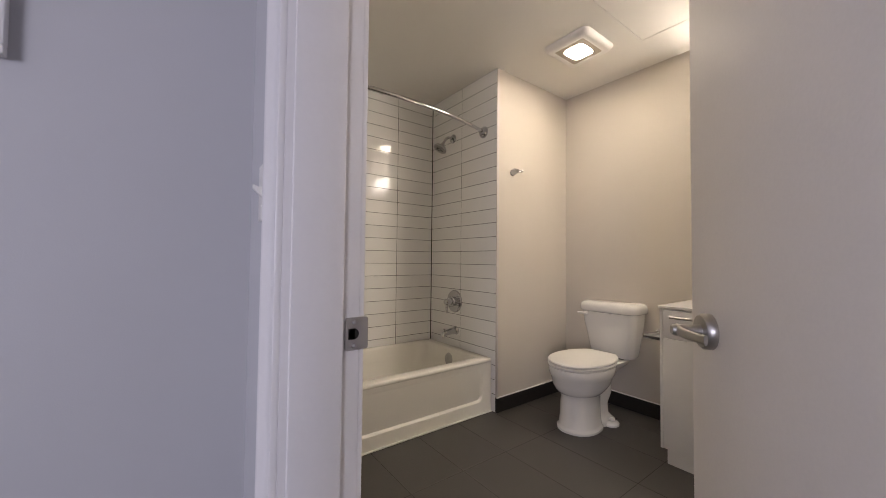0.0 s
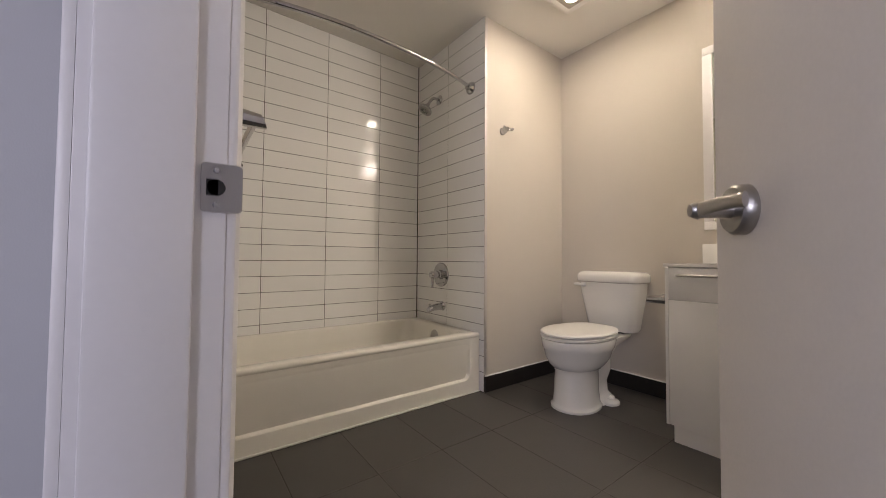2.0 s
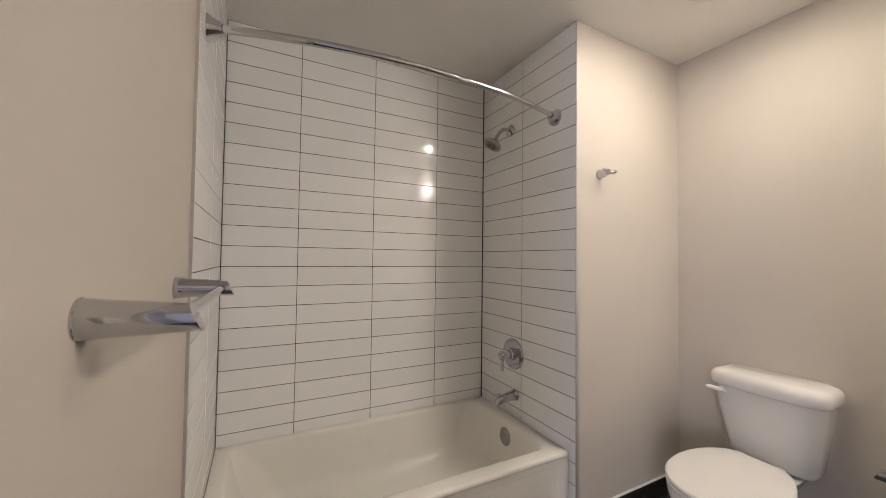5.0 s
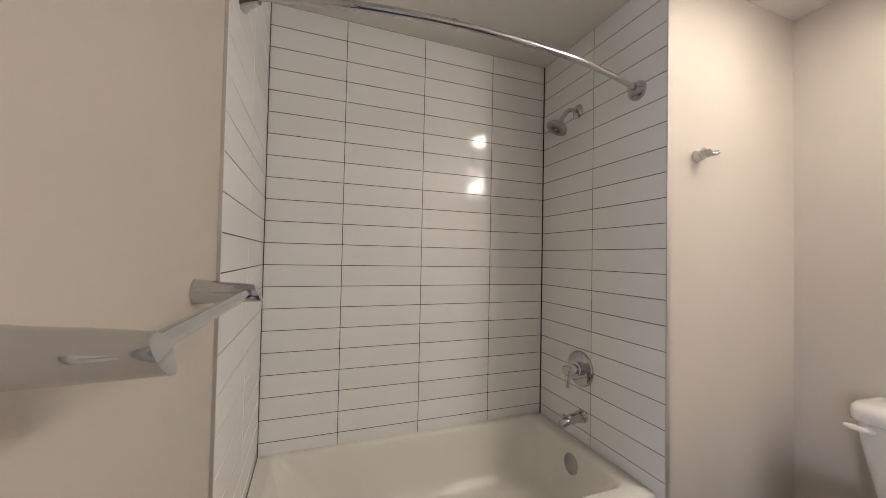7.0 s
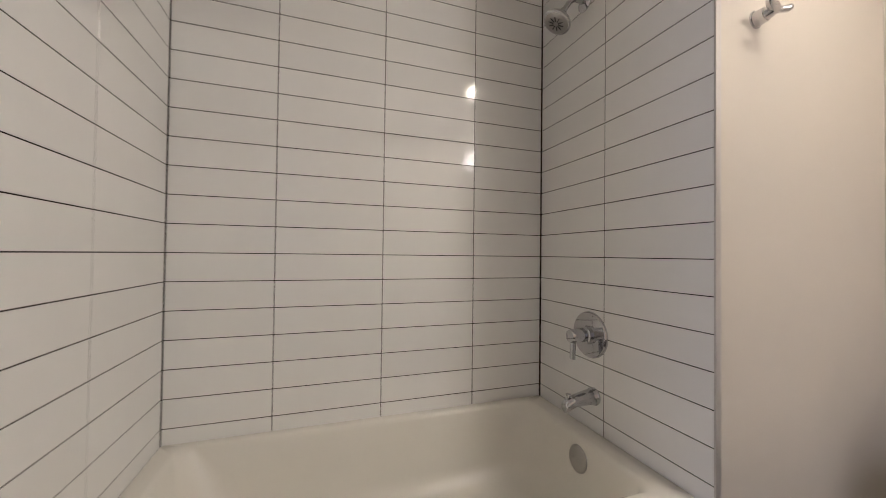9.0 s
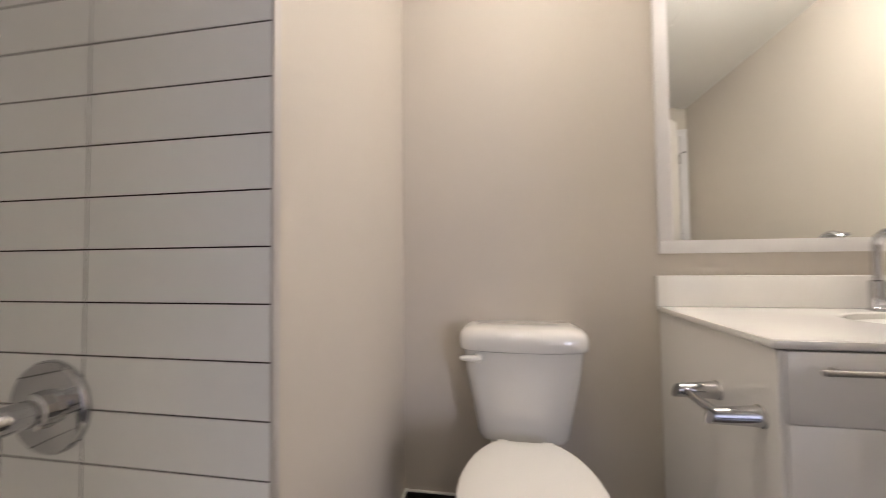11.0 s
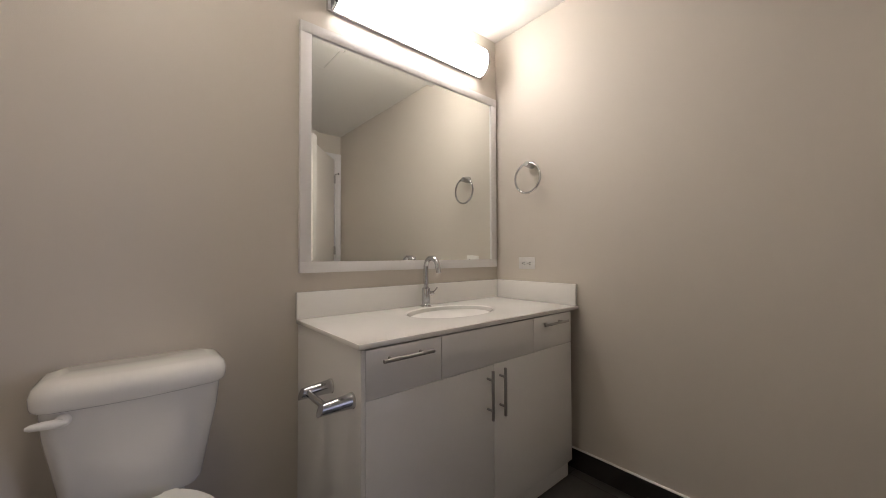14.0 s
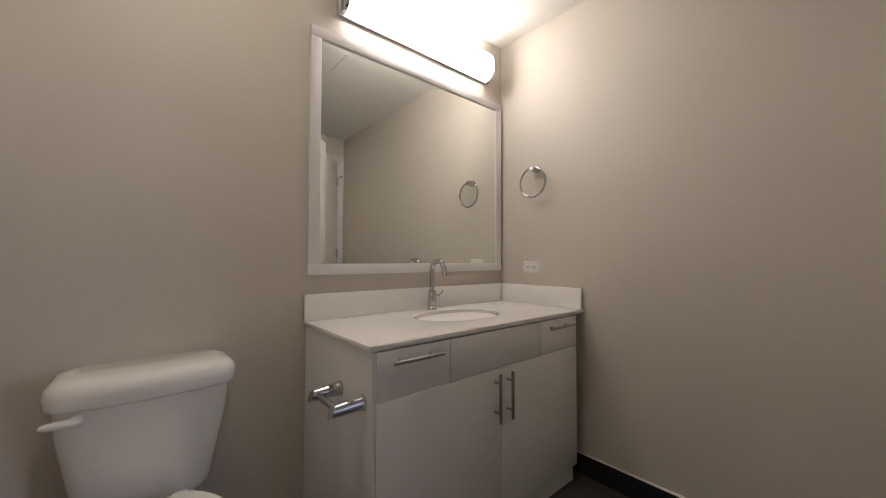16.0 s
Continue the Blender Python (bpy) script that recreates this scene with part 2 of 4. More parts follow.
def baseboard(name, x0, x1, y0, y1):
    ob = structure(name, box(x0, x1, y0, y1, 0, BASE_H, 0.002, 1), BASEBOARD, "dark charcoal tile baseboard")
    part("caulk_line", box(x0, x1, y0, y1, BASE_H + 0.0004, BASE_H + 0.006, 0.0015, 1), CAULK, ob, "thin white caulk line")


baseboard("baseboard_chase", CHASE_X + 0.002, FAR - 0.014, CHASE_Y - 0.014, CHASE_Y)
baseboard("baseboard_toilet", FAR - 0.014, FAR, 1.30, CHASE_Y)
baseboard("baseboard_right", 1.158, 3.60, RIGHT, RIGHT + 0.014)
baseboard("baseboard_door_wall", DOOR_WALL, DOOR_WALL + 0.031, 1.171, 2.348)


# ---- door frame and door ----
def door_frame():
    f = thing("door_frame_1", (HALL_FACE, OPEN_Y1, 0), 0, "white painted door frame with moulded casing", "door frame", "", "structure")
    off = Vector((HALL_FACE, OPEN_Y1, 0))

    def add(name, bm, mat=TRIM_PAINT, parent=f, label=""):
        bmesh.ops.translate(bm, verts=bm.verts, vec=-off)
        return part(name, bm, mat, parent, label)
    y1, y0, top = 1.097, 0.075, 2.365
    stop = 1.094
    add("latch_jamb", box(0.9815, 1.1298, y1, OPEN_Y1, 0, OPEN_TOP, 0.0015))
    add("hinge_jamb", box(0.9815, 1.1298, OPEN_Y0, y0, 0, OPEN_TOP, 0.0015))
    add("head_jamb", box(0.9815, 1.1298, y0, y1, top, OPEN_TOP, 0.0015))
    add("latch_stop", box(0.995, stop, y1 - 0.010, y1 - 0.0005, 0, top, 0.004))
    add("hinge_stop", box(0.995, stop, y0 + 0.0005, y0 + 0.010, 0, top, 0.004))
    add("head_stop", box(0.995, stop, y0 + 0.011, y1 - 0.011, top - 0.012, top - 0.0005, 0.004))

    def casing(x_wall, side, ya, yb, za, zb, upright):
        """A moulded board: thick outer back band, a cove and a thin inner bead."""
        prof = [(0.0, 0.0), (0.0, 0.0095), (0.0015, 0.0117), (0.005, 0.0125), (0.009, 0.0118), (0.012, 0.0112), (0.030, 0.0132), (0.044, 0.0170), (0.050, 0.0205), (0.056, 0.0232), (0.064, 0.0235), (0.0685, 0.0220), (0.070, 0.0190), (0.070, 0.0)]
        if upright:
            s = 1 if yb > ya else -1
            return rings([[(x_wall + side * h * (1.0 if side > 0 else 0.95), ya + s * w, z) for w, h in prof] for z in (za, zb)])
        return rings([[(x_wall + side * h * (1.0 if side > 0 else 0.95), y, za + w) for w, h in prof] for y in (ya, yb)])
    for wall, side, who in ((DOOR_WALL, 1, "bath"), (HALL_FACE - 0.004, -1, "hall")):
        add("latch_casing", casing(wall, side, y1 + 0.002, y1 + 0.1, 0, top + 0.0005, True), label="white moulded casing")
        add("hinge_casing", casing(wall, side, y0 - 0.002, y0 - 0.1, 0, top + 0.0005, True), label="white moulded casing")
        add("head_casing", casing(wall, side, y0 - 0.072, y1 + 0.072, top + 0.001, top + 0.1, False), label="white moulded casing")
    # strike plate let into the rabbet, with its lip, latch hole and two screws
    plate = bmesh.new()
    rings([[(x, y, z) for x, _, z in rounded_xz(1.1, 1.148, 0.976, 1.041, 0.006)] for y in (y1 - 0.0035, y1 - 0.0006)], plate)
    s = add("strike_plate", plate, NICKEL, f, "brushed nickel strike plate")
    for name, (x, z, r) in {"latch_hole": (1.117, 1.0085, 0.011), "screw": (1.117, 1.0315, 0.004), "screw_low": (1.117, 0.9855, 0.004)}.items():
        hole = lathe([(0, r), (0.0012, r)] if name == "latch_hole" else [(0, r), (0.0012, r * 0.9), (0.0016, r * 0.3)], (x, y1 - 0.0036, z), (0, -1, 0), 16)
        if name == "latch_hole":
            box(x - 0.011, x + 0.003, y1 - 0.0048, y1 - 0.0036, z - 0.011, z + 0.011, 0.0004, 1, hole)
        bmesh.ops.translate(hole, verts=hole.verts, vec=-off)
        part(name.split("_low")[0], hole, DARK if name == "latch_hole" else CHROME, s)


def rounded_xz(x0, x1, z0, z1, r):
    return [(x, 0, y) for x, y, _ in rounded(x0, x1, z0, z1, 0, r)]


door_frame()

DOOR_W, DOOR_T, DOOR_TURN, DOOR_H = 1.012, 0.045, 50.0, 2.352


def door():
    """The leaf hangs on its hinge edge and stands half open into the room."""
    d = thing("door_1", (1.136, 0.079, 0.008), -DOOR_TURN, "flat grey-white painted door standing half open", "door", "", "structure")
    part("leaf", box(-DOOR_T, 0, 0.002, DOOR_W, 0, DOOR_H, 0.0025), DOOR_PAINT, d)
    yc, zc = DOOR_W - 0.090, 0.992
    for side in (-1, 1):
        face = -DOOR_T if side < 0 else 0.0
        h = part("lever_handle", lathe([(0, 0.041), (0.014, 0.041), (0.020, 0.036), (0.021, 0.020)], (face, yc, zc), (side, 0, 0), 40), NICKEL, d, "brushed nickel lever handle")
        part("spindle", lathe([(0.018, 0.0145), (0.058, 0.013), (0.072, 0.0135), (0.079, 0.010)], (face, yc, zc), (side, 0, 0), 24), NICKEL, h)
        bm = bmesh.new()
        pts, loops = 12, []
        for i in range(pts + 1):
            u = i / pts
            y = yc + 0.014 - u * 0.125
            x = face + side * (0.062 + 0.010 * math.sin(u * math.pi) - 0.006 * u)
            hw = 0.0125 * (1 - 0.25 * u) + (0.002 if i in (0, pts) else 0)
            th = 0.0065 if 0 < i < pts else 0.004
            loops.append([(x + th * math.cos(a) * 1.0, y, zc + hw * math.sin(a)) for a in [2 * math.pi * j / 16 for j in range(16)]])
        rings(loops, bm)
        part("lever", bm, NICKEL, h)
    part("latch_plate", box(-0.036, -0.009, DOOR_W - 0.0005, DOOR_W + 0.001, zc - 0.03, zc + 0.03, 0.0004, 1), NICKEL, d, "brushed nickel latch plate")
    for z in (0.25, 1.195, 2.065):
        hinge = part("hinge", lathe([(0, 0.004), (0.002, 0.0075), (0.098, 0.0075), (0.1, 0.004)], (0.006, -0.002, z), (0, 0, 1), 16), NICKEL, d, "brushed nickel butt hinge")
        part("hinge_leaf", box(0.0004, 0.0025, 0.003, 0.034, z, z + 0.1, 0.0006, 1), NICKEL, hinge)
    stop = part("hinge_pin_stop", tube([(0.006, -0.002, 2.175), (0.03, 0.02, 2.175), (0.055, 0.03, 2.175)], 0.005, 10), NICKEL, d, "nickel hinge pin door stop")
    part("bumper", lathe([(0, 0.009), (0.01, 0.009), (0.012, 0.006)], (0.053, 0.03, 2.175), (1, 0.2, 0), 14), DARK, stop)


door()


# ---- bathtub ----
def bathtub():
    x0, x1, y0, y1, rim = TILE_LEFT + 0.002, CHASE_X - 0.005, 2.397, TUB_BACK - 0.002, 0.405
    t = thing("bathtub", ((x0 + x1) / 2, (y0 + y1) / 2, 0), 0, "white alcove bathtub with recessed apron panel", "bathtub")
    off = Vector(((x0 + x1) / 2, (y0 + y1) / 2, 0))

    def add(name, bm, mat=ENAMEL, parent=t, label="", smooth=50):
        bmesh.ops.translate(bm, verts=bm.verts, vec=-off)
        return part(name, bm, mat, parent, label, smooth)
    # rim, rolled edge, and basin walls sloping to a round-cornered bottom
    k = 8
    inner = lambda dx0, dx1, dy0, dy1, z, r: rounded(x0 + dx0, x1 - dx1, y0 + dy0, y1 - dy1, z, r, k)
    loops = [inner(0, 0, 0.006, 0, rim - 0.03, 0.004), inner(0, 0, 0, 0, rim - 0.022, 0.004), inner(0, 0, 0.0, 0, rim - 0.014, 0.006), inner(0, 0, 0.004, 0, rim - 0.004, 0.008), inner(0.002, 0.002, 0.014, 0.002, rim, 0.012),
             inner(0.055, 0.075, 0.072, 0.030, rim + 0.001, 0.045), inner(0.066, 0.083, 0.086, 0.040, rim - 0.004, 0.055), inner(0.075, 0.09, 0.096, 0.047, rim - 0.018, 0.065), inner(0.11, 0.10, 0.115, 0.06, rim - 0.12, 0.13),
             inner(0.17, 0.115, 0.135, 0.08, rim - 0.24, 0.15), inner(0.22, 0.14, 0.155, 0.10, rim - 0.30, 0.16), inner(0.30, 0.20, 0.21, 0.16, rim - 0.325, 0.15)]
    add("basin", rings(loops, cap0=False))
    # apron: frame around a shallow recessed panel
    ay, bm = y0 + 0.006, bmesh.new()
    ring_xz = lambda a, b, c, d, r, y: [(x, y, z) for x, z, _ in rounded(a, b, c, d, 0, r, 6)]
    sink = lambda lp: [(x, y + 0.020 * max(0.0, min(1.0, (0.30 - z) / 0.20)), z) for x, y, z in lp]
    panel = lambda i, r, dz, y: ring_xz(x0 + 0.09 + i, x1 - 0.085 - i, 0.088 + dz, rim - 0.06 - i, r, y)
    rings([ring_xz(x0, x1, 0.0, rim - 0.024, 0.002, ay + 0.03), ring_xz(x0, x1, 0.0, rim - 0.024, 0.002, ay), panel(0, 0.045, 0, ay), panel(0.002, 0.045, 0.003, ay + 0.0005), sink(panel(0.010, 0.04, 0.013, ay + 0.0005)), sink(panel(0.03, 0.03, 0.03, ay + 0.0005))], bm)
    add("apron", bm, smooth=60)
    add("floor_caulk", box(x0, x1, y0 - 0.008, y0 + 0.004, 0, 0.010, 0.004), CAULK, t, "white caulk bead")
    ov = add("overflow_plate", lathe([(0, 0.053), (0.007, 0.052), (0.012, 0.044), (0.014, 0.005)], (x1 - 0.091, 2.812, 0.318), (-1, 0, 0.12)), NICKEL, t, "round chrome overflow plate")
    for s in (-1, 1):
        add("screw", lathe([(0, 0.005), (0.002, 0.004)], (x1 - 0.106, 2.812 + s * 0.020, 0.319), (-1, 0, 0.12), 12), NICKEL, ov)
    add("drain", lathe([(0, 0.035), (0.004, 0.033), (0.005, 0.02)], (x1 - 0.27, 2.80, rim - 0.327), (0, 0, 1)), CHROME, t, "chrome drain")


bathtub()


# ---- shower fittings ----
def shower():
    y, z = 2.905, 2.245
    s = thing("wall_shower", (CHASE_X, y, z), 0, "small chrome shower head on a bent arm from the tiled wall", "shower")
    part("flange", lathe([(0, 0.040), (0.004, 0.040), (0.011, 0.029), (0.016, 0.015)], (0, 0, 0), (-1, 0, 0)), CHROME, s)
    pts = [(-0.005, 0, 0), (-0.04, 0, 0.003)] + [tuple(p) for p in arc((-0.04, 0, -0.052), 0.055, 90, 150, 6, (1, 0, 0), (0, 0, 1))] + [(-0.118, 0.006, -0.072)]
    part("arm", tube(pts, 0.0115), CHROME, s)
    a = Vector((-0.5, 0.08, -0.86)).normalized()
    o = Vector((-0.110, 0.004, -0.062))
    head = part("head", lathe([(0, 0.013), (0.012, 0.017), (0.022, 0.017), (0.030, 0.026), (0.046, 0.054), (0.056, 0.061), (0.064, 0.061), (0.067, 0.056)], o, a, 36), CHROME, s)
    part("spray_face", lathe([(0.0665, 0.054), (0.069, 0.051), (0.070, 0.010)], o, a, 36), NICKEL, head, "grey spray face")
    u = a.orthogonal().normalized()
    v = a.cross(u)
    for i in range(10):
        r = u * math.cos(i * 0.628) + v * math.sin(i * 0.628)
        part("nozzle_slot", tube([o + a * 0.0705 + r * 0.012, o + a * 0.0705 + r * 0.034], [0.0028, 0.0018], 6), DARK, head)


def valve():
    y, z = 2.860, 0.795
    s = thing("shower_valve", (CHASE_X, y, z), 0, "chrome shower valve with round plate and lever", "shower valve")
    part("plate", lathe([(0, 0.097), (0.008, 0.097), (0.014, 0.092), (0.016, 0.034)], (0, 0, 0), (-1, 0, 0), 48), CHROME, s)
    part("collar", lathe([(0.014, 0.039), (0.034, 0.037), (0.038, 0.031)], (0, 0, 0), (-1, 0, 0), 32), CHROME, s)
    part("hub", lathe([(0.036, 0.028), (0.102, 0.0275), (0.108, 0.024)], (0, 0, 0), (-1, 0, 0), 32), CHROME, s)
    part("lever", box(-0.101, -0.083, -0.0105, 0.0105, -0.098, -0.022, 0.0045), CHROME, s)


def spout():
    s = thing("tub_spout", (CHASE_X, 2.838, 0.545), 0, "chrome tub spout with diverter", "tub spout")
    loops = []
    for d, w, zt, zb in ((0, 0.036, 0.036, -0.036), (0.006, 0.037, 0.037, -0.037), (0.012, 0.032, 0.032, -0.032), (0.05, 0.029, 0.026, -0.031), (0.10, 0.026, 0.016, -0.032), (0.135, 0.023, 0.006, -0.046), (0.147, 0.020, -0.004, -0.050), (0.150, 0.014, -0.014, -0.046)):
        c, h = (zt + zb) / 2, (zt - zb) / 2
        loops.append([(-d, w * math.cos(2 * math.pi * i / 24), c + h * math.sin(2 * math.pi * i / 24)) for i in range(24)])
    part("body", rings(loops), CHROME, s)
    part("diverter_knob", lathe([(0, 0.005), (0.014, 0.005), (0.016, 0.010), (0.022, 0.010), (0.024, 0.006)], (-0.128, 0, 0.002), (-0.15, 0, 1), 16), CHROME, s)


def curtain_rod():
    xa, xb, y, z = TILE_LEFT, CHASE_X, 2.505, 2.192
    s = thing("shower_rod", ((xa + xb) / 2, y, z), 0, "curved chrome shower curtain rod between tiled walls", "shower rod")
    h = (xb - xa) / 2
    bow = lambda x: -0.125 * (1 - (abs(x) / h) ** 2.2)
    xs = [-h + 0.03 + (2 * h - 0.06) * i / 40 for i in range(41)]
    part("outer_tube", tube([(x, bow(x), 0) for x in xs[:17]], 0.0145), CHROME, s)
    part("inner_tube", tube([(x, bow(x), 0) for x in xs[16:]], 0.0125), CHROME, s)
    j = xs[16]
    part("joint_collar", tube([(j - 0.008, bow(j - 0.008), 0), (j + 0.008, bow(j + 0.008), 0)], 0.0165), CHROME, s)
    for e in (-1, 1):
        part("flange", lathe([(0, 0.047), (0.006, 0.047), (0.020, 0.036), (0.044, 0.025), (0.052, 0.022)], (e * h, 0, 0), (-e, -0.25, 0), 32), CHROME, s)


shower()
valve()
spout()
curtain_rod()


# ---- toilet ----
def toilet():
    cy = 1.860
    t = thing("toilet", (3.2, cy, 0), 0, "white two-piece toilet with closed lid", "toilet")
    X = 3.2
    sh = lambda lp: [(x - X, y - cy, z) for x, y, z in lp]
    e = lambda z, cx, fr, bk, hw, p=2.1: sh(egg(z, cx, cy, fr, bk, hw, 44, p))
    part("pedestal", rings([e(0, 3.12, 0.165, 0.20, 0.138), e(0.014, 3.12, 0.165, 0.20, 0.138), e(0.024, 3.12, 0.155, 0.19, 0.129), e(0.034, 3.12, 0.150, 0.19, 0.124), e(0.10, 3.12, 0.143, 0.18, 0.119), e(0.18, 3.12, 0.139, 0.18, 0.117),
                            e(0.225, 3.12, 0.138, 0.19, 0.113), e(0.25, 3.125, 0.155, 0.20, 0.126)]), CERAMIC, t)
    part("bowl", rings([e(0.24, 3.13, 0.13, 0.16, 0.105), e(0.25, 3.13, 0.17, 0.20, 0.135), e(0.275, 3.14, 0.205, 0.22, 0.153), e(0.31, 3.155, 0.240, 0.23, 0.172), e(0.363, 3.165, 0.262, 0.24, 0.186), e(0.375, 3.165, 0.272, 0.25, 0.194),
                        e(0.418, 3.168, 0.282, 0.26, 0.199), e(0.43, 3.168, 0.279, 0.26, 0.196), e(0.433, 3.168, 0.266, 0.25, 0.184)]), CERAMIC, t)
    # trapway behind the pedestal, with its foot and bolt caps
    trap = rings([sh(rounded(3.20, 3.46, cy - 0.115, cy + 0.115, 0.0, 0.09)), sh(rounded(3.20, 3.46, cy - 0.115, cy + 0.115, 0.018, 0.09)), sh(rounded(3.20, 3.44, cy - 0.098, cy + 0.098, 0.035, 0.08)), sh(rounded(3.20, 3.42, cy - 0.075, cy + 0.075, 0.06, 0.06)),
                  sh(rounded(3.20, 3.42, cy - 0.070, cy + 0.070, 0.13, 0.06)), sh(rounded(3.20, 3.45, cy - 0.085, cy + 0.085, 0.20, 0.07)), sh(rounded(3.20, 3.46, cy - 0.078, cy + 0.078, 0.28, 0.06)), sh(rounded(3.20, 3.50, cy - 0.10, cy + 0.10, 0.35, 0.05)), sh(rounded(3.20, 3.60, cy - 0.11, cy + 0.11, 0.375, 0.04)), sh(rounded(3.20, 3.64, cy - 0.12, cy + 0.12, 0.398, 0.04)), sh(rounded(3.40, 3.645, cy - 0.12, cy + 0.12, 0.408, 0.04)), sh(rounded(3.44, 3.64, cy - 0.11, cy + 0.11, 0.413, 0.03))])
    part("trapway", trap, CERAMIC, t)
    for s in (-1, 1):
        lobe = rings([[(3.335 - X + r * math.cos(a), s * 0.118 + r * 0.8 * math.sin(a), z) for a in [2 * math.pi * i / 24 for i in range(24)]] for z, r in ((0, 0.062), (0.014, 0.062), (0.024, 0.05), (0.03, 0.03))])
        part("foot", lobe, CERAMIC, t)
        part("bolt_cap", lathe([(0.026, 0.019), (0.036, 0.018), (0.044, 0.012), (0.046, 0.003)], (3.345 - X, s * 0.118, 0), (0, 0, 1), 18), SEAT_PLASTIC, t)
    # seat ring and lid, cut straight at the hinge
    cut = lambda lp, back: [(min(x, back - X), y, z) for x, y, z in lp]
    part("seat", rings([cut(e(0.434, 3.165, 0.272, 0.30, 0.188), 3.43), cut(e(0.437, 3.165, 0.284, 0.30, 0.196), 3.432), cut(e(0.448, 3.165, 0.288, 0.30, 0.200), 3.434), cut(e(0.454, 3.165, 0.281, 0.30, 0.194), 3.432)]), SEAT_PLASTIC, t)
    part("seat_lid", rings([cut(e(0.4575, 3.165, 0.277, 0.30, 0.192), 3.43), cut(e(0.46, 3.165, 0.286, 0.30, 0.199), 3.436), cut(e(0.468, 3.165, 0.288, 0.30, 0.201), 3.437), cut(e(0.475, 3.165, 0.283, 0.30, 0.196), 3.434), cut(e(0.479, 3.165, 0.26, 0.29, 0.178), 3.42), cut(e(0.481, 3.165, 0.19, 0.22, 0.12), 3.37)]), SEAT_PLASTIC, t)
    for s in (-1, 1):
        part("seat_hinge", box(3.425 - X, 3.462 - X, s * 0.075 - 0.022, s * 0.075 + 0.022, 0.434, 0.469, 0.008), SEAT_PLASTIC, t)
    # tank, wider towards the top, bowed front
    def dense(fx, bx, hw, z, r, bow):
        out = []
        n = 14
        for i in range(n + 1):
            yy = -hw + r + (2 * hw - 2 * r) * i / n
            out.append((fx - bow * (1 - (yy / hw) ** 2) - X, yy, z))
        for i in range(1, 7):
            a = radians(90 * i / 6)
            out.append((fx + r - r * math.cos(a) - bow * (1 - ((hw - r) / hw) ** 2) * math.cos(a) - X, hw - r + r * math.sin(a), z))
        q = 0.045
        back = [(bx - q + q * math.sin(radians(18 * i)), hw - q + q * math.cos(radians(18 * i))) for i in range(6)]
        out += [(x - X, y, z) for x, y in back] + [(x - X, -y, z) for x, y in back[::-1]]
        for i in range(5, -1, -1):
            a = radians(90 * (i + 1) / 6)
            out.append((fx + r - r * math.cos(a) - bow * (1 - ((hw - r) / hw) ** 2) * math.cos(a) - X, -(hw - r) - r * math.sin(a), z))
        return out
    part("tank", rings([dense(3.56, 3.66, 0.132, 0.419, 0.03, 0.014), dense(3.538, 3.676, 0.160, 0.427, 0.045, 0.02), dense(3.528, 3.68, 0.170, 0.446, 0.05, 0.022), dense(3.510, 3.684, 0.190, 0.58, 0.05, 0.024), dense(3.497, 3.687, 0.207, 0.68, 0.05, 0.026), dense(3.490, 3.688, 0.214, 0.763, 0.05, 0.027)]), CERAMIC, t)
    part("tank_lid", smooth=70, bm=rings([dense(3.500, 3.688, 0.205, 0.7670, 0.05, 0.027), dense(3.478, 3.690, 0.225, 0.7675, 0.055, 0.028), dense(3.474, 3.6905, 0.228, 0.7705, 0.058, 0.0285), dense(3.472, 3.691, 0.230, 0.779, 0.06, 0.029), dense(3.471, 3.691, 0.231, 0.806, 0.06, 0.029), dense(3.477, 3.690, 0.225, 0.825, 0.06, 0.028), dense(3.490, 3.686, 0.211, 0.837, 0.06, 0.026), dense(3.515, 3.674, 0.183, 0.8435, 0.05, 0.02)]), mat=CERAMIC, parent=t)
    part("tank_gasket", rings([sh(rounded(3.55, 3.66, cy - 0.09, cy + 0.09, z, 0.03)) for z in (0.413, 0.426)]), DARK, t, "dark rubber gasket")
    lv = part("flush_lever", tube([(3.458 - X, 0.146, 0.741), (3.455 - X, 0.168, 0.743), (3.453 - X, 0.195, 0.745), (3.452 - X, 0.214, 0.745), (3.452 - X, 0.222, 0.745)], [0.008, 0.0135, 0.013, 0.0105, 0.005], 14, flat=0.8), SEAT_PLASTIC, t, "white flush lever")
    part("pivot", lathe([(0, 0.017), (0.018, 0.016), (0.024, 0.011)], (3.478 - X, 0.156, 0.742), (-1, 0.2, 0), 20), SEAT_PLASTIC, lv)


toilet()


# ---- vanity ----
FACE = 3.0975


def bar_pull(parent, along, x, y, z, length):
    """A round bar on two posts; along is 'y' or 'z'."""
    d = Vector((0, 1, 0)) if along == "y" else Vector((0, 0, 1))
    c = Vector((x - 0.032, y, z))
    h = part("handle", tube([c - d * length / 2, c + d * length / 2], 0.0066, 16), NICKEL, parent, "brushed nickel bar pull")
    for s in (-1, 1):
        q = c + d * s * length * 0.31
        part("handle_post", tube([q, q + Vector((0.032, 0, 0))], 0.005, 12), NICKEL, h)


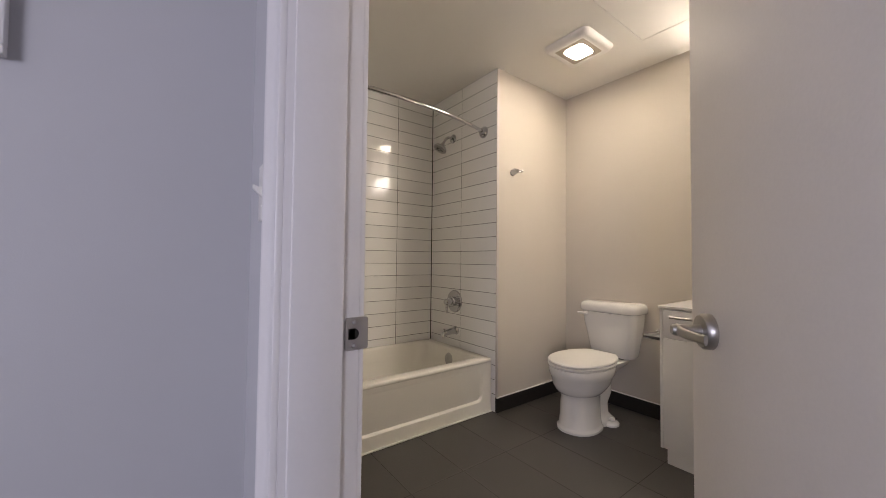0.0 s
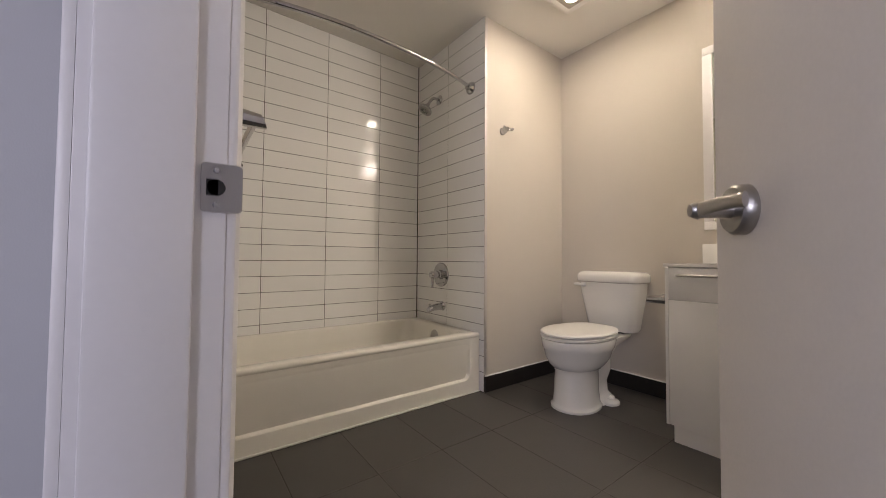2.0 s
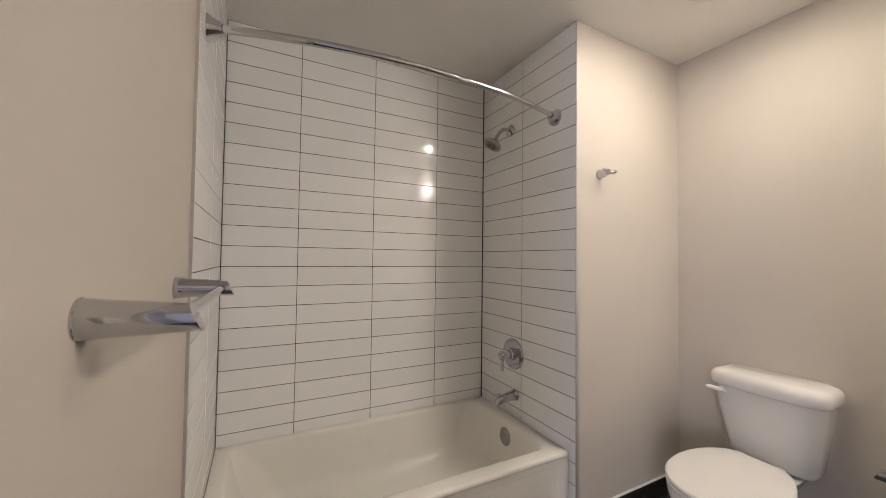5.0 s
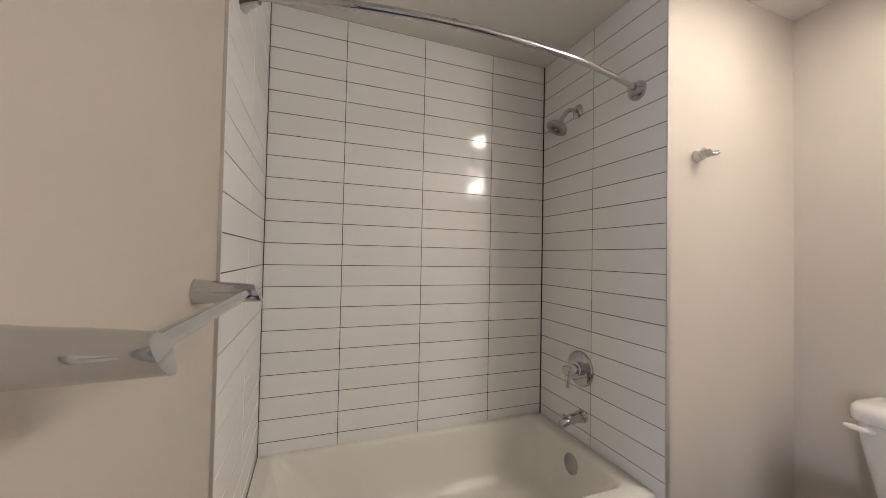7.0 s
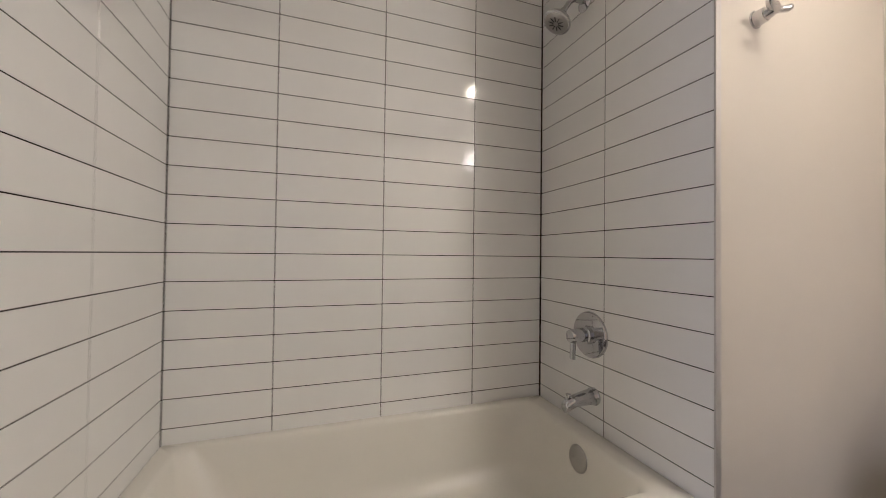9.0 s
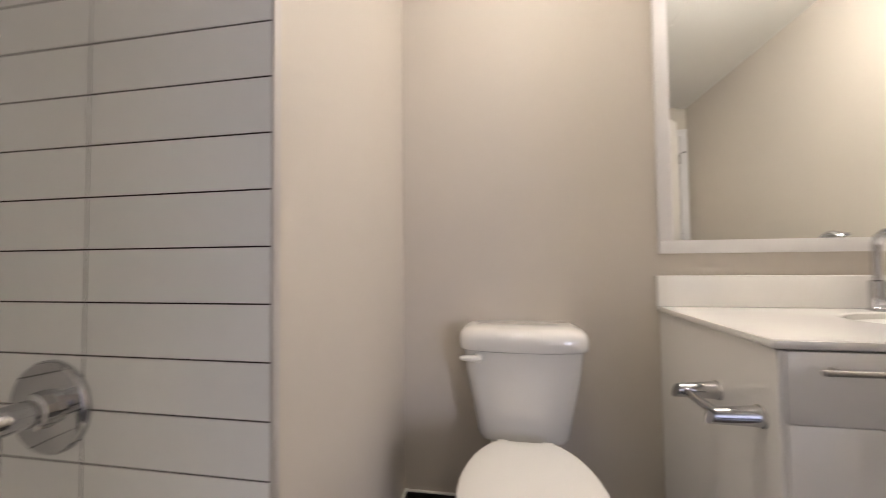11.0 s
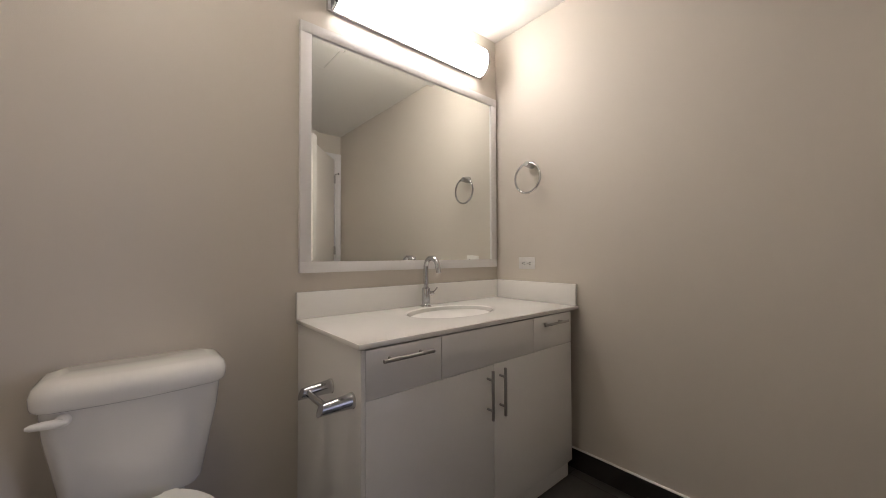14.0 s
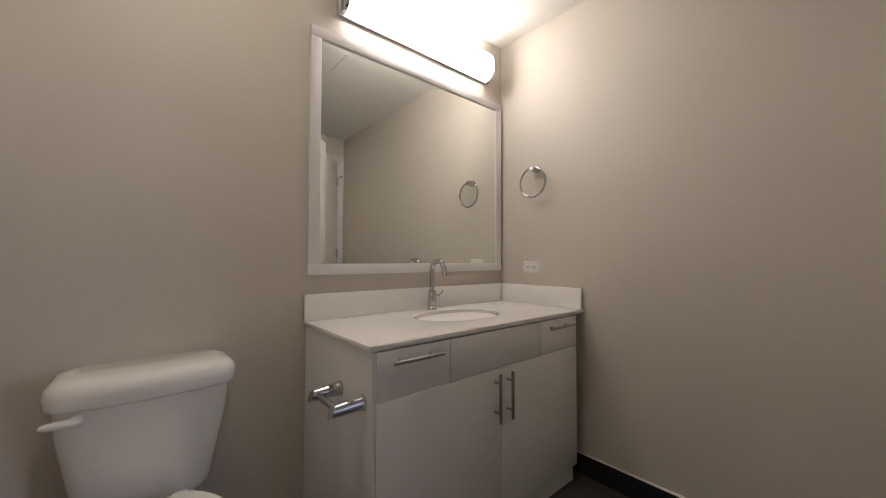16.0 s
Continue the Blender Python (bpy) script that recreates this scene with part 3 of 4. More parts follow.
def vanity():
    v = thing("vanity_cabinet", (3.4, 0.68, 0), 0, "glossy white vanity cabinet with two doors and drawers", "vanity cabinet")
    O = Vector((3.4, 0.68, 0))

    def add(name, bm, mat=LAMINATE, parent=v, label=""):
        bmesh.ops.translate(bm, verts=bm.verts, vec=-O)
        return part(name, bm, mat, parent, label)
    add("carcass", box(FACE + 0.0195, FAR - 0.003, 0.086, 1.312, 0.088, 0.884, 0.001, 1))
    add("side_panel", box(FACE + 0.001, FAR - 0.003, 1.3125, 1.327, 0.088, 0.884, 0.001, 1))
    add("toe_kick", box(FACE + 0.022, FAR - 0.003, 0.095, 1.299, 0.0, 0.0875, 0.001, 1))
    g = 0.0010

    def front(name, y0, y1, z0, z1):
        return add(name, box(FACE, FACE + 0.019, y0 + g, y1 - g, z0 + g, z1 - g, 0.0012, 2))
    mid, a, b = 0.707, 0.421, 0.996
    lo, hi, split = 0.090, 0.882, 0.720
    for name, y0, y1, z0, z1, pull in (("drawer_front", b, 1.312, split, hi, ("y", 1.160, 0.845, 0.206)), ("false_front", a, b, split, hi, None), ("drawer_front", 0.088, a, split, hi, ("y", 0.270, 0.845, 0.206)),
                                       ("cabinet_door", mid, 1.312, lo, split, ("z", 0.747, 0.605, 0.202)), ("cabinet_door", 0.088, mid, lo, split, ("z", 0.668, 0.603, 0.202))):
        f = front(name, y0, y1, z0, z1)
        if pull:
            p = pull[1:]
            if pull[0] == "y":
                bar_pull(f, "y", FACE - O.x, p[0] - O.y, p[1], p[2])
            else:
                bar_pull(f, "z", FACE - O.x, p[0] - O.y, p[1], p[2])

    # the worktop with its moulded bowl and splashes
    w = thing("countertop", (3.4, 0.68, 0.885), 0, "white marble countertop with an oval sink, on the vanity", "countertop")
    P = Vector((3.4, 0.68, 0.885))

    def add2(name, bm, mat=MARBLE, parent=w, label="", smooth=40):
        bmesh.ops.translate(bm, verts=bm.verts, vec=-P)
        return part(name, bm, mat, parent, label, smooth)
    x0, x1, y0, y1, z0, z1 = 3.0970, 3.697, 0.003, 1.336, 0.8855, 0.905
    cx, cy, ax, ay, k = 3.425, 0.655, 0.168, 0.250, 64

    def outer(z, inset, i):
        a = 2 * math.pi * i / k
        c, s = math.cos(a), math.sin(a)
        # follow the rectangle's edge in the direction of the angle
        tx = ((x1 - inset - cx) if c > 0 else (cx - x0 - inset)) / max(abs(c), 1e-6)
        ty = ((y1 - inset - cy) if s > 0 else (cy - y0 - inset)) / max(abs(s), 1e-6)
        q = min(tx, ty)
        return (cx + c * q, cy + s * q, z)
    ring = lambda f, z: [(cx + ax * f * math.cos(2 * math.pi * i / k), cy + ay * f * math.sin(2 * math.pi * i / k), z) for i in range(k)]
    slab = box(x0, x1, y0, y1, z0, z1 - 0.0005, 0.004, 2)
    bmesh.ops.delete(slab, geom=[f for f in slab.faces if abs(f.normal.z) > 0.9 and f.calc_area() > 0.2], context="FACES")
    add2("edge", slab)
    top = bmesh.new()
    outer_loop = [outer(z1, 0.0035, i) for i in range(k)]
    # the loop passes through the four true corners
    for cxn, cyn in ((x0 + 0.0035, y0 + 0.0035), (x0 + 0.0035, y1 - 0.0035), (x1 - 0.0035, y0 + 0.0035), (x1 - 0.0035, y1 - 0.0035)):
        i = min(range(k), key=lambda j: (outer_loop[j][0] - cxn) ** 2 + (outer_loop[j][1] - cyn) ** 2)
        outer_loop[i] = (cxn, cyn, z1)
    rings([outer_loop, ring(1.07, z1), ring(1.03, z1 - 0.0010), ring(0.992, z1 - 0.004)], top, cap0=False, cap1=False)
    add2("top_surface", top, smooth=50)
    # the bowl is its own part, coloured darker to carry its shade
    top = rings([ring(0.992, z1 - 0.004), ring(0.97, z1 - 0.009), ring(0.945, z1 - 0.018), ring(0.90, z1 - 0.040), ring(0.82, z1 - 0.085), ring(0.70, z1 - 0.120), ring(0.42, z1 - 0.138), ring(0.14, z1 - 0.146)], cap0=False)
    add2("basin", top, SHADED_BOWL, w, "off-white oval sink bowl with its shade put in the colour", smooth=50)
    add2("drain", lathe([(0, 0.024), (0.003, 0.023), (0.004, 0.012)], (cx, cy, z1 - 0.1455), (0, 0, 1)), CHROME, w, "chrome drain ring")
    add2("backsplash", box(x1 - 0.020, x1, y0, 1.339, z1 + 0.0004, 1.024, 0.003))
    add2("sidesplash", box(3.106, x1 - 0.0205, y0, y0 + 0.020, z1 + 0.0004, 1.024, 0.003))


vanity()


def faucet():
    f = thing("faucet", (3.632, 0.662, 0.905), 0, "chrome gooseneck faucet with side lever", "faucet")
    part("base", lathe([(0, 0.029), (0.005, 0.029), (0.009, 0.027), (0.012, 0.0235), (0.100, 0.0230), (0.104, 0.016)], (0, 0, 0), (0, 0, 1)), CHROME, f)
    d = (-1, 0, 0)
    pts = [(0, 0, 0.085), (0, 0, 0.14), (0, 0, 0.205)] + [tuple(p) for p in arc((-0.052, 0, 0.215), 0.052, 0, 160, 12, (1, 0, 0), (0, 0, 1))]
    last = Vector(pts[-1])
    pts.append(tuple(last + Vector((-0.012, 0, -0.045))))
    part("spout", tube(pts, 0.0140, 16), CHROME, f)
    lv = part("side_body", lathe([(0.015, 0.013), (0.048, 0.013), (0.052, 0.010)], (0, 0, 0.070), (0, -1, 0)), CHROME, f)
    part("lever", tube([(0, -0.046, 0.072), (-0.004, -0.062, 0.086), (-0.006, -0.076, 0.100)], [0.005, 0.0045, 0.004], 10), CHROME, lv)


faucet()


# ---- mirror and vanity light ----
def mirror():
    y0, y1, z0, z1, fw = 0.022, 1.327, 1.109, 2.248, 0.050
    m = thing("framed_mirror", (FAR, (y0 + y1) / 2, z0), 0, "large wall mirror in a white wooden frame", "mirror")
    O = Vector((FAR, (y0 + y1) / 2, z0))

    def add(name, bm, mat=WHITE_FRAME, label="", parent=m, smooth=40):
        bmesh.ops.translate(bm, verts=bm.verts, vec=-O)
        return part(name, bm, mat, parent, label, smooth)
    xf, xb = FAR - 0.022, FAR - 0.001
    add("frame_bottom", box(xf, xb, y0, y1, z0, z0 + fw, 0.0015))
    add("frame_top", box(xf, xb, y0, y1, z1 - fw, z1, 0.0015))
    add("frame_side", box(xf, xb, y0, y0 + fw, z0 + fw + 0.0003, z1 - fw - 0.0003, 0.0015))
    add("frame_side", box(xf, xb, y1 - fw, y1, z0 + fw + 0.0003, z1 - fw - 0.0003, 0.0015))
    a0, a1, b0, b1, w = y0 + fw + 0.0005, y1 - fw - 0.0005, z0 + fw + 0.0005, z1 - fw - 0.0005, 0.026
    loop = lambda i, x: [(x, a0 + i, b0 + i), (x, a1 - i, b0 + i), (x, a1 - i, b1 - i), (x, a0 + i, b1 - i)]
    add("mirror_glass", rings([loop(0, FAR - 0.004), loop(0, FAR - 0.0135), loop(w, FAR - 0.0142)]), MIRROR, "bevelled silver mirror", smooth=0)
    # chrome dot added to stand for a small reflection low in the glass
    add("reflection_dot", lathe([(0, 0.007), (0.004, 0.006), (0.006, 0.002)], (FAR - 0.0142, 0.70, z0 + fw + 0.012), (-1, 0, 0), 12), CHROME, "small chrome dot in place of a reflection")


mirror()


def vanity_light():
    y0, y1, z0, z1 = 0.150, 1.203, 2.354, 2.536
    v = thing("vanity_light", (FAR, 0.70, 2.3), 0, "long lit vanity light bar with white diffuser", "vanity light")
    O = Vector((FAR, 0.70, 2.3))

    def add(name, bm, mat, label=""):
        bmesh.ops.translate(bm, verts=bm.verts, vec=-O)
        return part(name, bm, mat, v, label)
    add("back_plate", box(FAR - 0.020, FAR - 0.001, y0, y1, z0 - 0.004, z1 + 0.004, 0.003), CHROME, "chrome back plate")
    zc, h, d = (z0 + z1) / 2, (z1 - z0) / 2 - 0.002, 0.078
    prof = lambda s: [(FAR - 0.020 - d * s * math.cos(radians(a)) ** 0.7, zc + h * s * math.sin(radians(a))) for a in range(-90, 91, 10)]
    add("diffuser", rings([[(x, y, z) for x, z in prof(1.0)] for y in (y0 + 0.030, y1 - 0.030)]), BAR_GLOW, "glowing white acrylic diffuser")
    for y, e in ((y0, 1), (y1, -1)):
        add("end_cap", rings([[(x, yy, z) for x, z in prof(1.03)] for yy in (y + e * 0.016, y + e * 0.0295)]), CHROME, "chrome end cap")


vanity_light()


def fan_light():
    x0, x1, y0, y1 = 2.868, 3.228, 1.648, 1.988
    f = thing("exhaust_fan_light", ((x0 + x1) / 2, (y0 + y1) / 2, TOP), 0, "square white ceiling exhaust fan with lit lens", "exhaust fan")
    O = Vector(((x0 + x1) / 2, (y0 + y1) / 2, TOP))

    def add(name, bm, mat, label="", parent=f):
        bmesh.ops.translate(bm, verts=bm.verts, vec=-O)
        return part(name, bm, mat, parent, label)
    i = 0.074
    R = lambda ins, z, r: rounded(x0 + ins, x1 - ins, y0 + ins, y1 - ins, z, r, 6)
    add("housing", rings([R(0, TOP - 0.0005, 0.04), R(0.0, TOP - 0.010, 0.04), R(0.006, TOP - 0.022, 0.038), R(0.018, TOP - 0.034, 0.034), R(0.030, TOP - 0.038, 0.026), R(i - 0.018, TOP - 0.038, 0.016), R(i - 0.0142, TOP - 0.0365, 0.013)], cap1=False), PLATE)
    # ribbed grille that steps inwards from the housing to the lens
    ribs = [R(i - 0.0140, TOP - 0.0364, 0.013), R(i - 0.0135, TOP - 0.0335, 0.013)]
    for s in range(9):
        o = i - 0.0120 + s * 0.0042
        ribs += [R(o, TOP - 0.0335 + s * 0.0003, 0.012), R(o + 0.0014, TOP - 0.0335 + s * 0.0003, 0.012), R(o + 0.0016, TOP - 0.0300 + s * 0.0003, 0.012), R(o + 0.0040, TOP - 0.0300 + s * 0.0003, 0.012)]
    add("grille", rings(ribs), GRILLE, "tan ribbed grille round the lens")
    lens = [R(i + 0.018, TOP - 0.0262, 0.03), R(i + 0.018, TOP - 0.031, 0.03), R(i + 0.023, TOP - 0.037, 0.035), R(i + 0.045, TOP - 0.041, 0.03)]
    add("lens", rings(lens), FAN_GLOW, "glowing warm white lens")


fan_light()


def access_panel():
    x0, x1, y0, y1, fw = 2.575, 3.337, 0.768, 1.533, 0.024
    a = thing("ceiling_access_panel", ((x0 + x1) / 2, (y0 + y1) / 2, TOP), 0, "flush white painted ceiling access panel", "access panel")
    O = Vector(((x0 + x1) / 2, (y0 + y1) / 2, TOP))

    def add(name, bm, mat=CEILING_PAINT, label=""):
        bmesh.ops.translate(bm, verts=bm.verts, vec=-O)
        return part(name, bm, mat, a, label)
    t = 0.006
    add("rim", box(x0, x1, y0, y0 + fw, TOP - t, TOP - 0.0002, 0.001, 1))
    add("rim", box(x0, x1, y1 - fw, y1, TOP - t, TOP - 0.0002, 0.001, 1))
    add("rim", box(x0, x0 + fw, y0 + fw, y1 - fw, TOP - t, TOP - 0.0002, 0.001, 1))
    add("rim", box(x1 - fw, x1, y0 + fw, y1 - fw, TOP - t, TOP - 0.0002, 0.001, 1))
    g = 0.003
    add("panel", box(x0 + fw + g, x1 - fw - g, y0 + fw + g, y1 - fw - g, TOP - t, TOP - 0.0006, 0.001, 1))
    add("gap", box(x0 - 0.002, x1 + 0.002, y0 - 0.002, y1 + 0.002, TOP - 0.0005, TOP - 0.0001), DARK, "dark shadow gap")


access_panel()


def sprinkler():
    """A pendent head under a round ceiling plate: body, two frame arms and a toothed deflector."""
    t = thing("fire_sprinkler", (2.36, 1.385, TOP), 0, "small chrome pendent fire sprinkler on the ceiling", "sprinkler")
    part("ceiling_plate", lathe([(0.0004, 0.036), (0.003, 0.036), (0.007, 0.030), (0.009, 0.016)], (0, 0, 0), (0, 0, -1), 32), CHROME, t)
    part("body", lathe([(0.004, 0.0125), (0.022, 0.0125), (0.026, 0.009)], (0, 0, 0), (0, 0, -1), 16), CHROME, t)
    for e in (-1, 1):
        part("frame_arm", tube([(e * 0.008, 0, -0.022), (e * 0.013, 0, -0.032), (e * 0.012, 0, -0.044), (e * 0.003, 0, -0.052)], 0.0028, 8), CHROME, t)
    part("glass_bulb", lathe([(0.026, 0.0015), (0.030, 0.003), (0.044, 0.003), (0.048, 0.0015)], (0, 0, 0), (0, 0, -1), 10), DARK, t, "dark glass bulb")
    bm = bmesh.new()
    loop = lambda z: [((0.019 if i % 2 else 0.013) * math.cos(math.pi * i / 12), (0.019 if i % 2 else 0.013) * math.sin(math.pi * i / 12), z) for i in range(24)]
    rings([loop(-0.052), loop(-0.0535)], bm)
    part("deflector", bm, CHROME, t)


sprinkler()


# ---- wall fittings ----
def blank_plate():
    t = thing("blank_wall_plate", (wall_x(1.492), 1.492, 2.485), -math.degrees(SKEW), "small white blank plate high on the wall", "wall plate")
    part("cover", box(0.0004, 0.022, -0.036, 0.036, -0.062, 0.062, 0.004), PLATE, t)
    part("seam", box(0.0224, 0.0232, -0.030, 0.030, -0.035, -0.033), CAULK, t)



def tapered_post(root, tip, r0, r1, cut):
    """A round post that widens to its root and is cut slantwise at the tip; cut leans the end."""
    a, b = Vector(root), Vector(tip)
    d = (b - a).normalized()
    L = (b - a).length
    u = d.orthogonal().normalized()
    v = d.cross(u)
    c = Vector(cut)
    loops = []
    for s, r in ((0, r0 * 1.02), (0.004, r0 * 1.04), (0.012, r0), (0.030, r0 * 0.93), (L * 0.55, (r0 + r1) / 2), (L, r1)):
        lp = []
        for i in range(24):
            o = (u * math.cos(2 * math.pi * i / 24) + v * math.sin(2 * math.pi * i / 24)) * r
            lp.append(a + d * (s + (o.dot(c) if s == L else 0)) + o)
        loops.append(lp)
    return rings(loops)


def towel_bar():
    ya, yb, z, tip = 1.657, 2.182, 1.310, 0.126
    t = thing("towel_bar", (wall_x((ya + yb) / 2) + 0.0002, (ya + yb) / 2, z), -math.degrees(SKEW), "chrome towel bar on two slanted posts", "towel bar")
    h = (yb - ya) / 2
    for s in (-1, 1):
        part("post", tapered_post((0, s * h, 0), (tip, s * h, -0.004), 0.0270, 0.0195, (0, 0, -0.5)), CHROME, t)
        part("wall_ring", lathe([(0, 0.0288), (0.002, 0.0288), (0.004, 0.0265)], (0, s * h, 0), (1, 0, 0)), CHROME, t)
    part("rail", tube([(tip - 0.020, -h, -0.003), (tip - 0.020, 0, -0.003), (tip - 0.020, h, -0.003)], 0.0105), CHROME, t)


def robe_hook():
    t = thing("robe_hook", (2.972, CHASE_Y, 1.862), 0, "small chrome double robe hook on the painted wall", "robe hook")
    part("wall_ring", lathe([(0, 0.027), (0.003, 0.027), (0.005, 0.023)], (0, 0, 0), (0, -1, 0)), CHROME, t)
    part("post", tapered_post((0, 0, 0), (0, -0.056, 0.004), 0.023, 0.016, (0, 0, 0.3)), CHROME, t)
    part("crossbar", tube([(-0.048, -0.064, 0.012), (-0.040, -0.061, 0.006), (-0.02, -0.052, 0.004), (0, -0.050, 0.004), (0.02, -0.052, 0.004), (0.040, -0.061, 0.006), (0.048, -0.064, 0.012)], [0.009, 0.0105, 0.010, 0.010, 0.010, 0.0105, 0.009], 14), CHROME, t)


def towel_ring():
    t = thing("towel_ring", (3.402, RIGHT, 1.750), 0, "round chrome towel ring on the wall", "towel ring")
    part("post", tapered_post((0, 0, 0), (0, 0.062, -0.002), 0.024, 0.017, (0, 0, -0.4)), CHROME, t)
    r = 0.092
    pts = arc((0, 0.050, -r + 0.004), r, 90, 450, 48, (1, 0, 0), (0, 0, 1))
    loops = [[p + ((p - Vector((0, 0.050, -r + 0.004))).normalized() * math.cos(a) + Vector((0, 1, 0)) * math.sin(a)) * 0.0066 for a in [2 * math.pi * j / 10 for j in range(10)]] for p in pts]
    part("ring", rings(loops), CHROME, t)


def paper_holder():
    xa, xb, y, z = 3.158, 3.330, 1.3272, 0.712
    t = thing("toilet_paper_holder", ((xa + xb) / 2, y, z), 0, "empty chrome toilet paper holder on the vanity side", "paper holder")
    h = (xb - xa) / 2
    for s in (-1, 1):
        part("post", tapered_post((s * h, 0, 0), (s * h, 0.108, -0.004), 0.0245, 0.0185, (0, 0, -0.5)), CHROME, t)
        part("mount_ring", lathe([(0, 0.0268), (0.002, 0.0268), (0.004, 0.0245)], (s * h, 0, 0), (0, 1, 0)), CHROME, t)
    part("roller", tube([(-h, 0.086, -0.003), (0, 0.086, -0.003), (h, 0.086, -0.003)], [0.011, 0.0115, 0.011]), CHROME, t)


def outlet():
    t = thing("wall_outlet", (3.446, RIGHT, 1.135), 0, "white duplex wall outlet plate set sideways", "outlet")
    part("plate", box(-0.061, 0.061, 0.0003, 0.006, -0.037, 0.037, 0.003), PLATE, t)
    for s in (-1, 1):
        f = part("socket", box(s * 0.021 - 0.016, s * 0.021 + 0.016, 0.0055, 0.0085, -0.017, 0.017, 0.002), PLATE, t)
        for dx, dz, w, hh in ((-0.006, 0.006, 0.0055, 0.0019), (-0.006, -0.006, 0.0055, 0.0019), (0.008, 0, 0.0032, 0.0032)):
            part("slot", box(s * 0.021 + dx - w, s * 0.021 + dx + w, 0.008, 0.0092, dz - hh, dz + hh), DARK, f)
    part("screw", lathe([(0.006, 0.003), (0.007, 0.002)], (0, 0, 0), (0, 1, 0), 10), PLATE, t)


def switch_plate(name, place, gangs, side, label):
    """A toggle switch plate on a wall that faces side * x."""
    t = thing(name, place, -math.degrees(SKEW) if side > 0 else 0, label, "light switch")
    pitch, w, h = 0.0495, 0.0375, 0.062
    half = w + pitch * (gangs - 1) / 2
    part("plate", box(*sorted((side * 0.0003, side * 0.0065)), -half, half, -h, h, 0.003), PLATE, t)
    for i in range(gangs):
        y = (i - (gangs - 1) / 2) * pitch
        tg = part("toggle", rings([[(side * x, y + dy * k, z + dz * k2) for dy, dz in ((-1, -1), (1, -1), (1, 1), (-1, 1))] for x, z, k, k2 in ((0.0066, 0.0, 0.0055, 0.012), (0.010, 0.001, 0.005, 0.008), (0.024, 0.010, 0.004, 0.004))]), PLATE, t)
        for s in (-1, 1):
            part("screw", lathe([(0.0064, 0.0035), (0.0076, 0.0025)], (0, y, s * 0.032), (side, 0, 0), 10), PLATE, t)


blank_plate()
towel_bar()
robe_hook()
towel_ring()
paper_holder()
outlet()
switch_plate("triple_light_switch", (wall_x(1.364), 1.364, 1.310), 3, 1, "white triple toggle switch plate beside the door")
switch_plate("light_switch", (HALL_FACE - 0.004, 1.264, 1.300), 1, -1, "white single toggle switch plate in the hall")


def picture_frame():
    x0, x1, z0, z1, y = 0.017, 0.567, 1.527, 2.06, HALL_NORTH
    p = thing("picture_frame", ((x0 + x1) / 2, y, z0), 0, "white-framed picture on the hall wall", "picture frame")
    O = Vector(((x0 + x1) / 2, y, z0))

    def add(name, bm, mat, label=""):
        bmesh.ops.translate(bm, verts=bm.verts, vec=-O)
        part(name, bm, mat, p, label)
    w = 0.018
    for b in ((x0, x1, z0, z0 + w), (x0, x1, z1 - w, z1), (x0, x0 + w, z0 + w, z1 - w), (x1 - w, x1, z0 + w, z1 - w)):
        add("moulding", box(b[0], b[1], y - 0.024, y - 0.001, b[2], b[3], 0.003), WHITE_FRAME)
    add("print", box(x0 + w, x1 - w, y - 0.010, y - 0.002, z0 + w, z1 - w), PICTURE, "grey-blue print")


picture_frame()


def window():
    w = thing("window_1", ((W0 + W1) / 2, HALL_SOUTH - 0.1, 0.85), 0, "plain white hall window", "window", "", "structure")
    for a, b, z0, z1 in ((-0.75, 0.75, 0, 0.05), (-0.75, 0.75, 1.25, 1.30), (-0.75, -0.70, 0.05, 1.25), (0.70, 0.75, 0.05, 1.25)):
        part("window_frame", box(a, b, -0.03, 0.03, z0, z1, 0.003), TRIM_PAINT, w)


window()


# ---- wall tiles ----
ROW, COL, JOINT, TILE_T = 0.1097, 0.4375, 0.0030, 0.010
ROW0 = 1.0117
tile_meshes = {}


def tile_mesh(w, h, depth=TILE_T):
    """One tile lying in its own xy plane, face up, with a soft edge; meshes are shared by size."""
    key = (round(w, 4), round(h, 4), depth)
    if key not in tile_meshes:
        c = 0.0010
        bm = rings([[(sx * (w / 2 - i), sy * (h / 2 - i), z) for sx, sy in ((-1, -1), (1, -1), (1, 1), (-1, 1))] for i, z in ((0, 0), (0, depth - c), (c, depth))], cap0=False)
        tile_meshes[key] = finish(bm, "tile", TILE if depth == TILE_T else FLOOR_TILE, 0)
    return tile_meshes[key]


